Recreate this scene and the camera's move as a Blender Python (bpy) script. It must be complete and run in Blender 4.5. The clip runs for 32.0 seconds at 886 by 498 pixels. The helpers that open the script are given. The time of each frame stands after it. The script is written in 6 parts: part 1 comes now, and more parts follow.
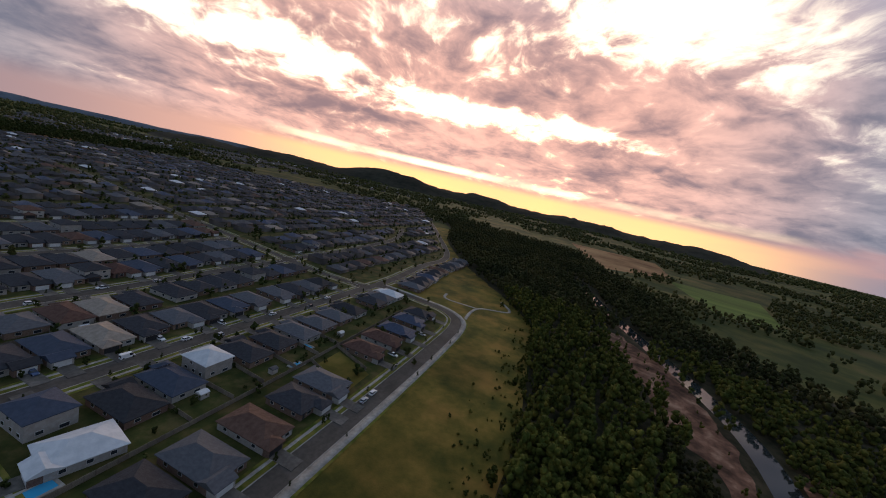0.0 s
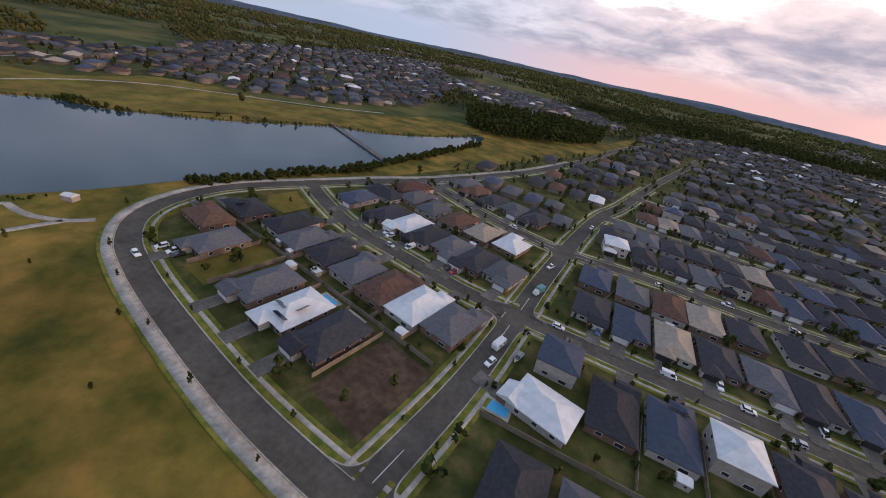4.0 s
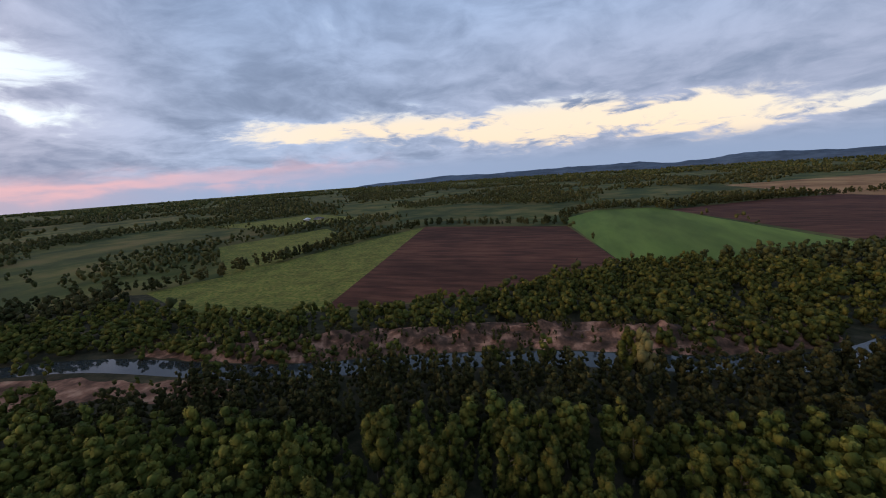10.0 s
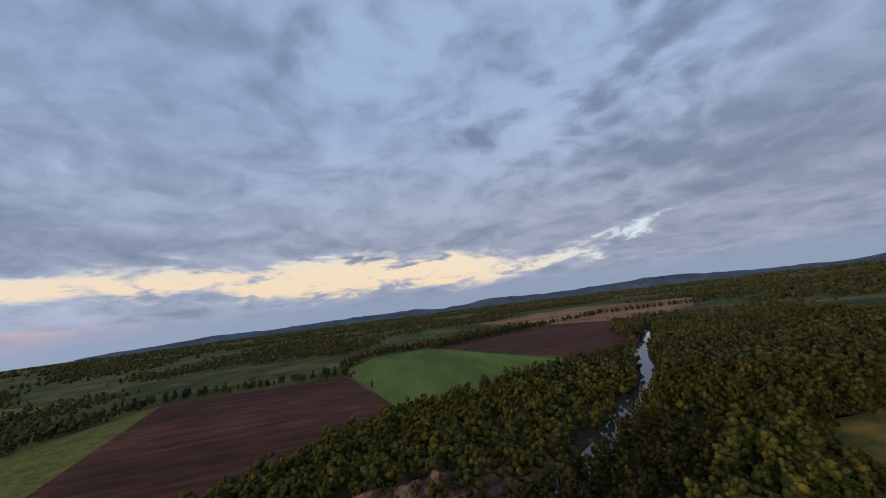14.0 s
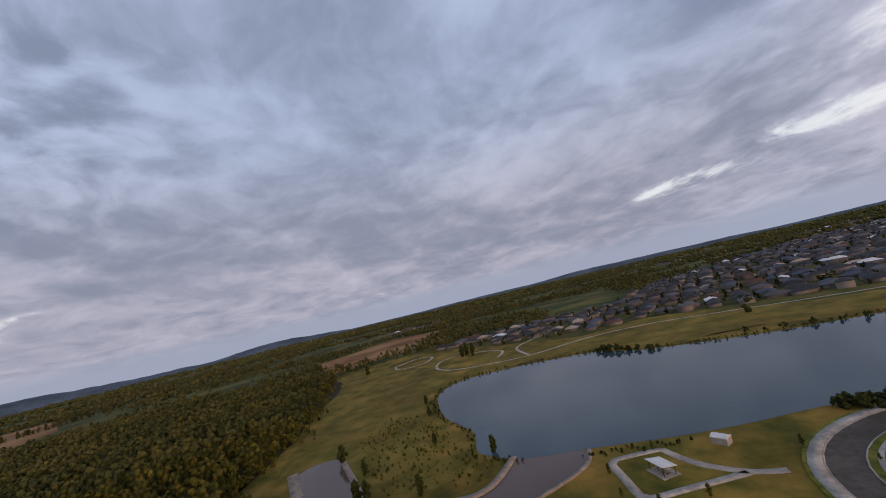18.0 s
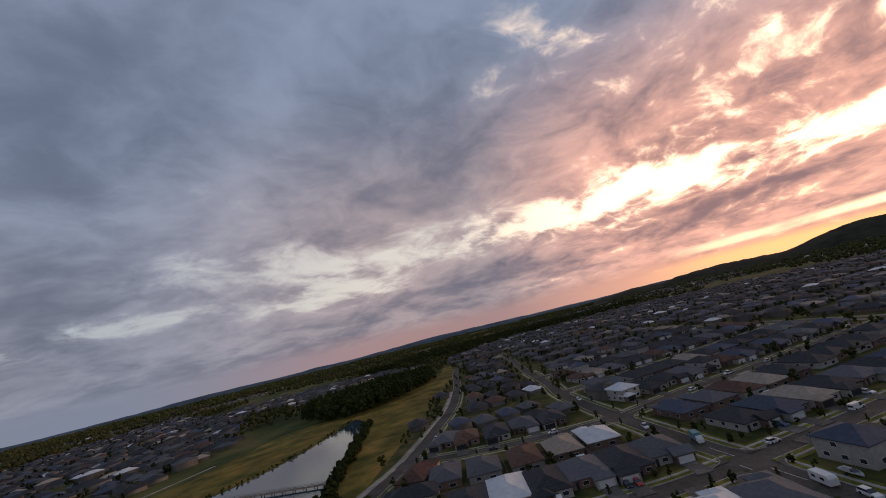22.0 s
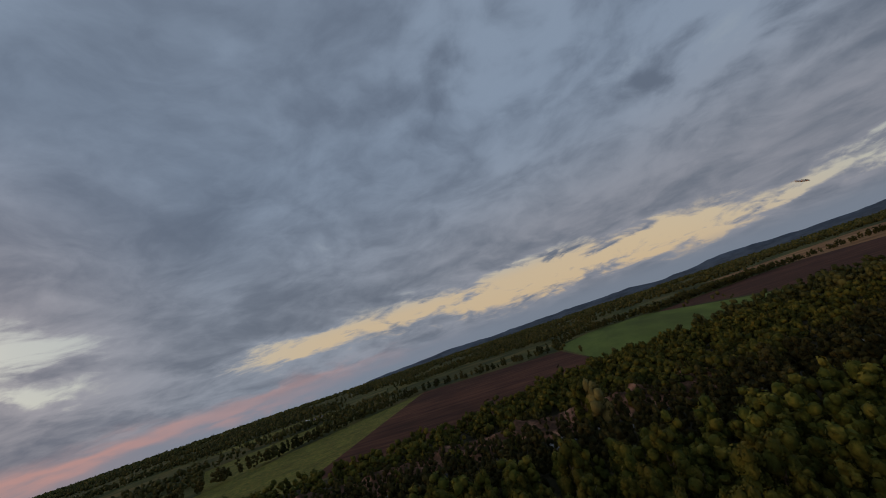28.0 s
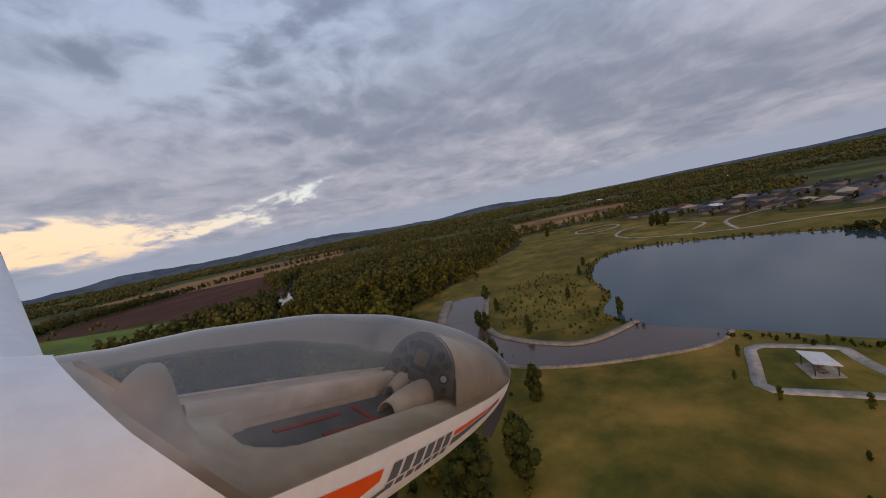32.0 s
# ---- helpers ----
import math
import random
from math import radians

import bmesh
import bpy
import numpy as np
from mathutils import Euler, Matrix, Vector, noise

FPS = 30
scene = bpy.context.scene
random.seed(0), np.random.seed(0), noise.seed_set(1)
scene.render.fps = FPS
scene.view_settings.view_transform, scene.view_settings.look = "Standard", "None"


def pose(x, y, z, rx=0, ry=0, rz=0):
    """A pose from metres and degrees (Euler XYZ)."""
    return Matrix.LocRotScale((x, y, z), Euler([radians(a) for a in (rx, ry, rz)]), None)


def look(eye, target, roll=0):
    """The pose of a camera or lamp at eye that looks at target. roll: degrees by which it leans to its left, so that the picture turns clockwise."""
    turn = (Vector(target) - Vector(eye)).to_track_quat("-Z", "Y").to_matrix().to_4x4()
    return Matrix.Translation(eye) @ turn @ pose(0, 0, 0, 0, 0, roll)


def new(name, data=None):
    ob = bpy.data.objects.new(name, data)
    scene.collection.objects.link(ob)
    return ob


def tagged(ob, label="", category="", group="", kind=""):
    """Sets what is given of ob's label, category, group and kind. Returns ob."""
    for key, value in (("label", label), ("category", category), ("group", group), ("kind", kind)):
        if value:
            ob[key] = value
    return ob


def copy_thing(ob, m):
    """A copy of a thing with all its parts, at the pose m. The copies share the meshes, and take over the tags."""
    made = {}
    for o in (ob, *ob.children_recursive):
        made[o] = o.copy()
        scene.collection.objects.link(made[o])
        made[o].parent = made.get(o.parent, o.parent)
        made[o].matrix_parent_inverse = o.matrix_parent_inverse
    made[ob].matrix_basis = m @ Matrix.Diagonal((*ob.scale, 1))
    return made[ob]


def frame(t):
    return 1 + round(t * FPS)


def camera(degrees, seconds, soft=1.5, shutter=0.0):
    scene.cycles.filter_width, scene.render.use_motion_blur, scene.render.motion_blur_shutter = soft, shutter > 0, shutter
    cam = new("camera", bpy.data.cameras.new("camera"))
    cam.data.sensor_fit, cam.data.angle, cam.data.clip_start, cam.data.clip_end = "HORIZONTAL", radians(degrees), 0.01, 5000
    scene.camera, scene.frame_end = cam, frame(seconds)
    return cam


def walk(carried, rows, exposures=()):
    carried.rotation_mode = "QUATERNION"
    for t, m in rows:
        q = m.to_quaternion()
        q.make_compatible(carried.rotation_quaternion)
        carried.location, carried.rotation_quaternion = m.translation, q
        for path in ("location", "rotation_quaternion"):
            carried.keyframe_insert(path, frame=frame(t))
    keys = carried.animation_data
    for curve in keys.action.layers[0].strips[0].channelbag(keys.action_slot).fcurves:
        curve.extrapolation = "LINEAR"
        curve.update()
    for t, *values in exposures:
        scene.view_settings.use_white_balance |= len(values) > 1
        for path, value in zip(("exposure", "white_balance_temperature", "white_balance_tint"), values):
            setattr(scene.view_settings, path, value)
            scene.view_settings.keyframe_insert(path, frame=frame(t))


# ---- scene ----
# ---- camera and walk ----
LENS = 98.97
PATH = [
    (0, (-2.22, 147.19, 87.99), (-44.31, 121.43, 79.92), 12.84),
    (0.5, (-12.83, 147.70, 89.59), (-51.33, 117.69, 78.78), 13.39),
    (1, (-21.15, 146.25, 89.10), (-54.63, 111.52, 75.95), 12.97),
    (1.5, (-27.55, 143.47, 87.45), (-54.51, 104.11, 72.47), 12.41),
    (2, (-32.56, 139.97, 85.33), (-51.77, 96.74, 69.13), 11.99),
    (2.5, (-36.69, 135.60, 83.38), (-47.46, 89.79, 66.48), 11.94),
    (4.5, (-42.57, 103.21, 76.50), (-9.60, 75.10, 51.54), 11.64),
    (5, (-40.38, 97.75, 75.53), (-0.88, 80.46, 50.21), 11.02),
    (5.5, (-37.22, 93.54, 74.88), (5.41, 91.82, 48.80), 8.81),
    (6, (-33.59, 91.40, 74.28), (6.25, 106.15, 47.92), 5.31),
    (6.5, (-29.42, 91.35, 73.56), (2.83, 119.79, 48.05), 1.56),
    (7, (-25.04, 93.06, 72.78), (-2.89, 131.51, 49.73), -2.21),
    (7.5, (-21.00, 95.77, 72.30), (-9.20, 140.33, 52.94), -4.89),
    (8, (-17.83, 98.25, 72.53), (-15.25, 145.77, 57.20), -6.41),
    (8.5, (-15.77, 99.68, 73.72), (-20.79, 147.98, 61.80), -7.15),
    (9, (-14.47, 100.67, 75.37), (-25.32, 148.48, 65.55), -7.06),
    (9.5, (-13.31, 102.41, 76.54), (-28.23, 149.22, 67.28), -5.97),
    (10, (-12.21, 104.71, 77.23), (-29.33, 150.69, 67.60), -3.97),
    (10.5, (-11.40, 106.14, 78.34), (-29.08, 151.85, 68.45), -1.99),
    (11, (-10.61, 106.12, 80.13), (-27.54, 152.24, 70.82), -0.31),
    (11.5, (-9.41, 105.72, 81.81), (-24.34, 152.85, 74.33), 0.46),
    (12, (-7.61, 106.36, 82.35), (-19.53, 154.68, 77.58), 0.04),
    (12.5, (-5.10, 108.42, 81.18), (-13.04, 157.77, 79.92), -1.40),
    (13, (-1.36, 111.09, 78.09), (-3.95, 160.93, 80.98), -3.72),
    (13.5, (2.23, 114.81, 74.58), (5.57, 164.28, 81.03), -5.82),
    (15.5, (-1.86, 155.62, 66.51), (31.68, 192.32, 71.81), -9.30),
    (16, (0.70, 160.97, 65.89), (40.17, 191.44, 69.61), -10.05),
    (16.5, (4.84, 163.16, 65.61), (48.88, 186.69, 68.30), -10.17),
    (17, (9.70, 162.55, 64.77), (57.09, 178.17, 67.96), -11.86),
    (17.5, (14.78, 160.67, 63.00), (64.05, 167.76, 67.70), -12.97),
    (18, (19.97, 158.58, 60.30), (69.47, 156.83, 67.12), -13.53),
    (18.5, (25.37, 156.81, 57.17), (73.34, 146.28, 66.57), -14.17),
    (19, (31.08, 155.15, 54.47), (75.98, 136.23, 65.69), -13.87),
    (19.5, (36.97, 152.68, 52.79), (77.15, 125.95, 65.87), -13.95),
    (20, (42.70, 148.59, 52.05), (77.02, 114.98, 65.92), -13.50),
    (20.5, (48.40, 142.66, 51.95), (75.39, 102.91, 65.80), -14.45),
    (21, (54.47, 135.33, 52.37), (73.42, 90.88, 65.23), -14.23),
    (21.5, (60.14, 127.90, 53.18), (68.20, 80.07, 65.34), -15.15),
    (22, (63.78, 121.58, 53.96), (62.29, 72.76, 64.67), -13.98),
    (22.5, (64.79, 116.37, 54.32), (53.78, 68.60, 64.14), -12.72),
    (23, (63.79, 111.52, 54.15), (43.39, 66.91, 63.84), -12.43),
    (23.5, (61.55, 106.95, 53.69), (32.78, 67.25, 63.53), -12.34),
    (24, (58.73, 103.45, 53.36), (22.79, 70.20, 63.47), -12.15),
    (24.5, (55.85, 101.57, 53.31), (14.01, 76.30, 63.86), -11.87),
    (25, (53.01, 100.76, 53.44), (6.87, 85.03, 64.54), -11.46),
    (25.5, (50.42, 99.92, 53.57), (2.03, 95.72, 65.42), -12.27),
    (26, (48.51, 98.31, 53.69), (0.87, 106.90, 66.22), -13.73),
    (26.5, (45.52, 96.98, 53.29), (1.91, 117.98, 65.85), -15.22),
    (28.5, (8.72, 103.97, 42.08), (7.12, 152.50, 54.01), -18.78),
    (29, (7.97, 112.01, 41.81), (16.85, 159.97, 52.79), -17.89),
    (29.5, (9.25, 118.96, 42.50), (28.79, 163.99, 51.99), -16.62),
    (30, (11.76, 122.59, 43.53), (39.75, 163.26, 51.45), -16.52),
    (30.5, (15.61, 125.00, 44.60), (49.79, 161.09, 50.02), -15.49),
    (31, (20.28, 127.14, 45.61), (58.66, 159.09, 48.04), -14.01),
    (31.5, (25.34, 129.10, 46.55), (66.30, 157.76, 45.67), -12.84),
    (32, (30.80, 130.51, 47.34), (73.06, 156.90, 43.13), -11.32),
]

EXPOSURES = [(0, 0.1, 6350, 8), (2, 0.4, 6500, 10), (4.5, 1.2, 7000, 14), (7, 1.1, 6600, 11), (9, 0.75, 6150, 10), (11, 0.7, 6150, 10), (13, 0.55, 6300, 10), (15.5, 0.42, 6600, 11), (18, 0.65, 7150, 17), (20, 0.3, 7150, 18), (22, -0.1, 6950, 15), (24, -0.5, 6600, 10), (26.5, -0.95, 6150, 5), (28.5, 0.05, 7250, 9), (30, 0.35, 7300, 11), (32, 0.6, 7300, 14)]
cam = camera(LENS, 32.0, soft=1.0)
walk(cam, [(t, look(eye, target, roll)) for t, eye, target, roll in PATH], EXPOSURES)

# ---- world: a broken cloud deck at dawn, one low weak sun behind it ----
SUN_YAW = 114.0
SUN_DIR = Vector((-math.sin(radians(SUN_YAW)), math.cos(radians(SUN_YAW)), 0.0))


class Nodes:
    """Small builder for node trees."""

    def __init__(self, tree):
        self.tree = tree
        tree.nodes.clear()

    def add(self, kind, **values):
        node = self.tree.nodes.new(kind)
        for key, value in values.items():
            if key in node.inputs:
                self.put(node.inputs[key], value)
        return node

    def put(self, socket, value):
        if isinstance(value, bpy.types.NodeSocket):
            self.tree.links.new(value, socket)
        else:
            socket.default_value = value

    def math(self, op, a, b=0.0, c=0.0, clamp=False):
        node = self.tree.nodes.new("ShaderNodeMath")
        node.operation, node.use_clamp = op, clamp
        for socket, value in zip(node.inputs, (a, b, c)):
            self.put(socket, value)
        return node.outputs[0]

    def vec(self, op, a, b=(0, 0, 0)):
        node = self.tree.nodes.new("ShaderNodeVectorMath")
        node.operation = op
        self.put(node.inputs[0], a)
        self.put(node.inputs[1], b)
        return node.outputs[1] if op in ("DOT_PRODUCT", "LENGTH") else node.outputs[0]

    def mix(self, fac, a, b):
        node = self.tree.nodes.new("ShaderNodeMix")
        node.data_type = "RGBA"
        self.put(node.inputs[0], fac)
        self.put(node.inputs[6], a)
        self.put(node.inputs[7], b)
        return node.outputs[2]

    def smooth(self, x, low, high):
        node = self.tree.nodes.new("ShaderNodeMapRange")
        node.interpolation_type = "SMOOTHSTEP"
        for name, value in (("Value", x), ("From Min", low), ("From Max", high)):
            self.put(node.inputs[name], value)
        return node.outputs[0]

    def noise(self, vector, scale, detail=4.0, rough=0.55, distortion=0.0):
        node = self.tree.nodes.new("ShaderNodeTexNoise")
        for name, value in (("Vector", vector), ("Scale", scale), ("Detail", detail), ("Roughness", rough), ("Distortion", distortion)):
            self.put(node.inputs[name], value)
        return node.outputs[0]

    def ramp(self, fac, *stops, constant=False):
        node = self.tree.nodes.new("ShaderNodeValToRGB")
        node.color_ramp.interpolation = "CONSTANT" if constant else "LINEAR"
        elements = node.color_ramp.elements
        while len(elements) < len(stops):
            elements.new(0.5)
        for element, (place, colour) in zip(elements, stops):
            element.position, element.color = place, (*colour, 1)
        self.put(node.inputs[0], fac)
        return node.outputs[0]


def rgba(r, g, b):
    return (r, g, b, 1.0)


world = bpy.data.worlds.new("dawn_sky")
world.use_nodes = True
scene.world = world
w = Nodes(world.node_tree)
ray = w.add("ShaderNodeTexCoord").outputs["Generated"]
xyz = w.add("ShaderNodeSeparateXYZ", Vector=ray)
up = w.math("MAXIMUM", xyz.outputs[2], 0.0)
level = w.vec("NORMALIZE", w.vec("MULTIPLY", ray, (1, 1, 0)))
facing = w.vec("DOT_PRODUCT", level, SUN_DIR)
side = w.vec("DOT_PRODUCT", level, (-SUN_DIR.y, SUN_DIR.x, 0))
GLOW_DIR = (-math.sin(radians(123)), math.cos(radians(123)), 0.0)
around = w.vec("DOT_PRODUCT", level, GLOW_DIR)
not_high = w.math("SUBTRACT", 1.0, w.smooth(up, 0.24, 0.62))
sunward = w.math("MULTIPLY", w.smooth(around, 0.62, 0.96), not_high)
half_sunward = w.math("MULTIPLY", w.smooth(w.math("ADD", around, w.math("MULTIPLY", w.smooth(side, -0.2, 0.4), 0.45)), 0.22, 0.95), w.math("SUBTRACT", 1.0, w.smooth(up, 0.26, 0.66)))
high_glow = w.math("MULTIPLY", w.smooth(around, 0.55, 0.94), w.math("SUBTRACT", 1.0, w.smooth(up, 0.5, 0.85)))
lift = w.math("ADD", up, 0.23)
deck = w.vec("DIVIDE", ray, w.add("ShaderNodeCombineXYZ", X=lift, Y=lift, Z=1.0).outputs[0])
deck = w.vec("MULTIPLY", deck, (1, 1, 0))
bend = w.tree.nodes.new("ShaderNodeTexNoise")
w.put(bend.inputs["Vector"], deck)
w.put(bend.inputs["Scale"], 1.7)
w.put(bend.inputs["Detail"], 3.0)
deck = w.vec("ADD", deck, w.vec("MULTIPLY", w.vec("SUBTRACT", bend.outputs["Color"], (0.5, 0.5, 0.5)), (0.38, 0.38, 0)))
stretch = w.add("ShaderNodeVectorRotate", Vector=deck, Angle=radians(SUN_YAW + 25)).outputs[0]
stretch = w.vec("MULTIPLY", stretch, (1.0, 0.82, 1.0))
billow = w.noise(stretch, 1.0, 7.0, 0.52, 0.2)
puffs = w.noise(deck, 4.0, 8.0, 0.58, 0.15)
lumps = w.tree.nodes.new("ShaderNodeTexVoronoi")
lumps.feature = "SMOOTH_F1"
w.put(lumps.inputs["Vector"], w.vec("ADD", deck, (2.3, 4.1, 0)))
w.put(lumps.inputs["Scale"], 5.0)
w.put(lumps.inputs["Smoothness"], 0.35)
w.put(lumps.inputs["Detail"], 1.0)
heaps = w.math("ADD", w.math("MULTIPLY", w.noise(w.vec("ADD", deck, (5.3, 2.1, 0)), 3.6, 8.0, 0.58, 0.0), 0.72), w.math("MULTIPLY", w.math("SUBTRACT", 0.85, lumps.outputs["Distance"]), 0.28))
thick = w.math("ADD", w.math("MULTIPLY", billow, 0.58), w.math("ADD", w.math("MULTIPLY", puffs, 0.24), w.math("MULTIPLY", heaps, 0.18)))
shade_noise = w.noise(w.vec("ADD", stretch, (3.1, 1.7, 0)), 1.2, 6.0, 0.55, 0.2)
slot_noise = w.noise(w.vec("MULTIPLY", stretch, (0.5, 1.6, 1)), 0.6, 6.0, 0.55, 0.3)
wisps = w.noise(w.vec("MULTIPLY", stretch, (1.0, 1.9, 1)), 7.0, 7.0, 0.62, 0.3)
ripple = w.tree.nodes.new("ShaderNodeTexNoise")
w.put(ripple.inputs["Vector"], stretch)
w.put(ripple.inputs["Scale"], 2.6)
w.put(ripple.inputs["Detail"], 5.0)
torn = w.vec("ADD", ray, w.vec("MULTIPLY", w.vec("SUBTRACT", ripple.outputs["Color"], (0.5, 0.5, 0.5)), (0.26, 0.26, 0.085)))


def sky_spot(yaw, high, wide, tall, tilt=0.0):
    """A soft oval of the cloud deck round a direction, torn by the ripples: 1 in its middle, 0 outside; all in degrees."""
    y, e, k = radians(yaw), radians(high), radians(tilt)
    c = Vector((-math.sin(y) * math.cos(e), math.cos(y) * math.cos(e), math.sin(e)))
    right = Vector((math.cos(y), math.sin(y), 0))
    above = right.cross(c)
    u, v = right * math.cos(k) + above * math.sin(k), above * math.cos(k) - right * math.sin(k)
    p = w.vec("DOT_PRODUCT", torn, tuple(u / radians(wide)))
    q = w.vec("DOT_PRODUCT", torn, tuple(v / radians(tall)))
    front = w.math("GREATER_THAN", w.vec("DOT_PRODUCT", ray, tuple(c)), 0.2)
    fall = w.math("POWER", 0.37, w.math("ADD", w.math("MULTIPLY", p, p), w.math("MULTIPLY", q, q)))
    return w.math("MULTIPLY", fall, front)


def sky_sum(spots):
    total = 0.0
    for spot in spots:
        total = w.math("MULTIPLY_ADD", sky_spot(*spot[:-1]), spot[-1], total)
    return total


# clear breaks: the long slot over the fields, the broken belt round the dawn, the gaps across the lake
BREAKS = (
    (41, 7.0, 10, 1.5, 0, 1.1), (24, 7.2, 10, 1.3, 0, 0.75), (7, 6.4, 15, 2.7, 0, 1.15), (-12, 5.0, 12, 2.0, 0, 1.0), (-27, 4.2, 9, 0.8, 0, 0.8), (-38, 6.9, 9, 0.9, 10, 0.9),
    (67, 13, 5, 2.5, 0, 0.6), (66, 8.4, 6, 1.2, 0, 0.7), (74, 14, 8, 5, 0, 0.5), (99, 24.5, 10, 4.5, 0, 0.8), (88, 33, 8, 6, 0, 0.4), (113, 27, 10, 6, 0, 0.42), (84, 21, 7, 4, 0, 0.4),
    (121, 10.8, 6, 1.6, 0, 0.9), (108, 11.0, 8, 1.3, 0, 0.8), (143, 13, 6, 2.2, 0, 0.9), (129, 10.4, 5, 1.6, 0, 0.8), (127, 20.5, 12, 4.5, 0, 0.58),
    (171, 13, 14, 3, 0, 0.75), (153, 13, 9, 2.5, 0, 0.6), (-166, 12, 10, 3, 0, 0.55), (-141, 9.5, 8, 1.3, 0, 0.95), (-126, 7.6, 7, 1.1, 0, 0.75), (-150, 15, 12, 3, 0, 0.5), (-163, 8.6, 10, 1.2, 0, 0.7), (-148, 24, 12, 8, 0, 0.3), (-80, 2.8, 6, 0.8, 0, 0.5),
)
# dark banks: the bar under the belt, the roof of cloud over the lake and the heaps over the forest
BANKS = (
    (163, 6.4, 18, 1.4, 0, 0.9), (140, 7.6, 8, 1.1, 0, 0.7), (168, 22, 18, 4, 0, 0.55), (-138, 36, 14, 8, 0, 0.5), (115, 17, 8, 2.2, 0, 0.8), (118, 14, 7, 1.6, 0, 0.5), (94, 8, 8, 2.5, 0, 0.5),
    (-94, 30, 24, 8, 0, 0.25), (52, 20, 18, 9, 0, 0.4), (0, 7.9, 4.5, 0.35, 0, 1.3), (-8, 6.6, 3, 0.3, 0, 1.2), (-104, 11, 24, 7, 0, 0.7), (-46, 15, 16, 8, 0, 0.55), (25, 12, 24, 2.5, 0, 0.4),
)
HEAPS = ((-32, 23, 19, 9, 0, 1.0), (-10, 38, 20, 10, 0, 0.9), (-48, 34, 12, 8, 0, 0.8), (80, 18, 14, 9, 0, 0.7))
gaps, banks, heaped = sky_sum(BREAKS), sky_sum(BANKS), sky_sum(HEAPS)
north = w.smooth(w.vec("DOT_PRODUCT", level, (-0.20, 0.98, 0)), 0.60, 0.95)
slot = w.math("MULTIPLY", north, w.math("SUBTRACT", 1.0, w.smooth(up, 0.12, 0.19)))
thick = w.math("ADD", w.math("ADD", thick, 0.05), w.math("MULTIPLY", w.math("SUBTRACT", wisps, 0.5), 0.16))
thick = w.math("SUBTRACT", thick, w.math("MULTIPLY", w.math("SUBTRACT", gaps, w.math("MULTIPLY", banks, 0.35)), 0.30))
fray = w.math("MULTIPLY", w.math("SUBTRACT", w.math("ADD", w.math("MULTIPLY", puffs, 0.6), w.math("MULTIPLY", wisps, 0.4)), 0.5), w.math("MINIMUM", w.math("ADD", gaps, w.math("MULTIPLY", high_glow, 0.65)), 1.0))
thick = w.math("SUBTRACT", w.math("ADD", thick, w.math("MULTIPLY", fray, 0.85)), w.math("MULTIPLY", high_glow, 0.05))
cover = w.smooth(thick, 0.23, 0.44)
tone = w.math("ADD", w.math("ADD", w.math("MULTIPLY", thick, 0.5), w.math("MULTIPLY", shade_noise, 0.5)), w.math("MULTIPLY", w.math("SUBTRACT", puffs, 0.5), 0.3))
tone = w.math("ADD", tone, w.math("MULTIPLY", banks, 0.10))
tone = w.math("ADD", tone, w.math("MULTIPLY", heaped, w.math("MULTIPLY", w.math("SUBTRACT", heaps, 0.41), 1.15)))
dense = w.smooth(tone, 0.36, 0.70)
air = w.add("ShaderNodeTexSky")
air.sky_type, air.sun_disc = "NISHITA", False
air.sun_elevation, air.sun_rotation, air.altitude, air.dust_density = radians(2.5), radians(-SUN_YAW), 80.0, 2.0
clear = w.vec("MULTIPLY", air.outputs[0], (0.07, 0.07, 0.07))
glow = w.mix(half_sunward, rgba(0.36, 0.42, 0.50), rgba(0.68, 0.66, 0.63))
glow = w.mix(high_glow, glow, rgba(1.95, 1.50, 1.06))
glow = w.mix(slot, glow, rgba(0.56, 0.44, 0.335))
clear = w.vec("ADD", clear, glow)
thin_cloud = w.mix(w.smooth(up, 0.12, 0.55), rgba(0.302, 0.348, 0.452), rgba(0.255, 0.335, 0.48))
thin_cloud = w.mix(half_sunward, thin_cloud, rgba(0.47, 0.405, 0.43))
venus = w.smooth(around, 0.1, -0.6)
thin_cloud = w.mix(w.math("MULTIPLY", venus, w.smooth(up, 0.4, 0.1)), thin_cloud, rgba(0.285, 0.305, 0.385))
thin_cloud = w.mix(sunward, thin_cloud, rgba(1.15, 0.62, 0.48))
thick_cloud = w.mix(w.smooth(up, 0.12, 0.55), rgba(0.150, 0.182, 0.252), rgba(0.134, 0.178, 0.268))
thick_cloud = w.mix(half_sunward, thick_cloud, rgba(0.178, 0.18, 0.24))
thick_cloud = w.mix(sunward, thick_cloud, rgba(0.33, 0.215, 0.225))
cloud = w.mix(dense, thin_cloud, thick_cloud)
sky = w.mix(cover, clear, cloud)
haze_low = w.mix(half_sunward, rgba(0.215, 0.265, 0.365), rgba(0.40, 0.27, 0.28))
haze_low = w.mix(venus, haze_low, rgba(0.20, 0.245, 0.335))
haze_low = w.mix(sunward, haze_low, rgba(0.95, 0.50, 0.36))
sky = w.mix(w.math("SUBTRACT", 1.0, w.smooth(up, 0.012, 0.062)), sky, haze_low)
sky = w.mix(w.math("MULTIPLY", sky_sum(((64, 1.3, 20, 1.0, 0, 0.85), (42, 2.4, 12, 0.7, 0, 0.4))), 0.8, clamp=True), sky, rgba(0.62, 0.33, 0.31))
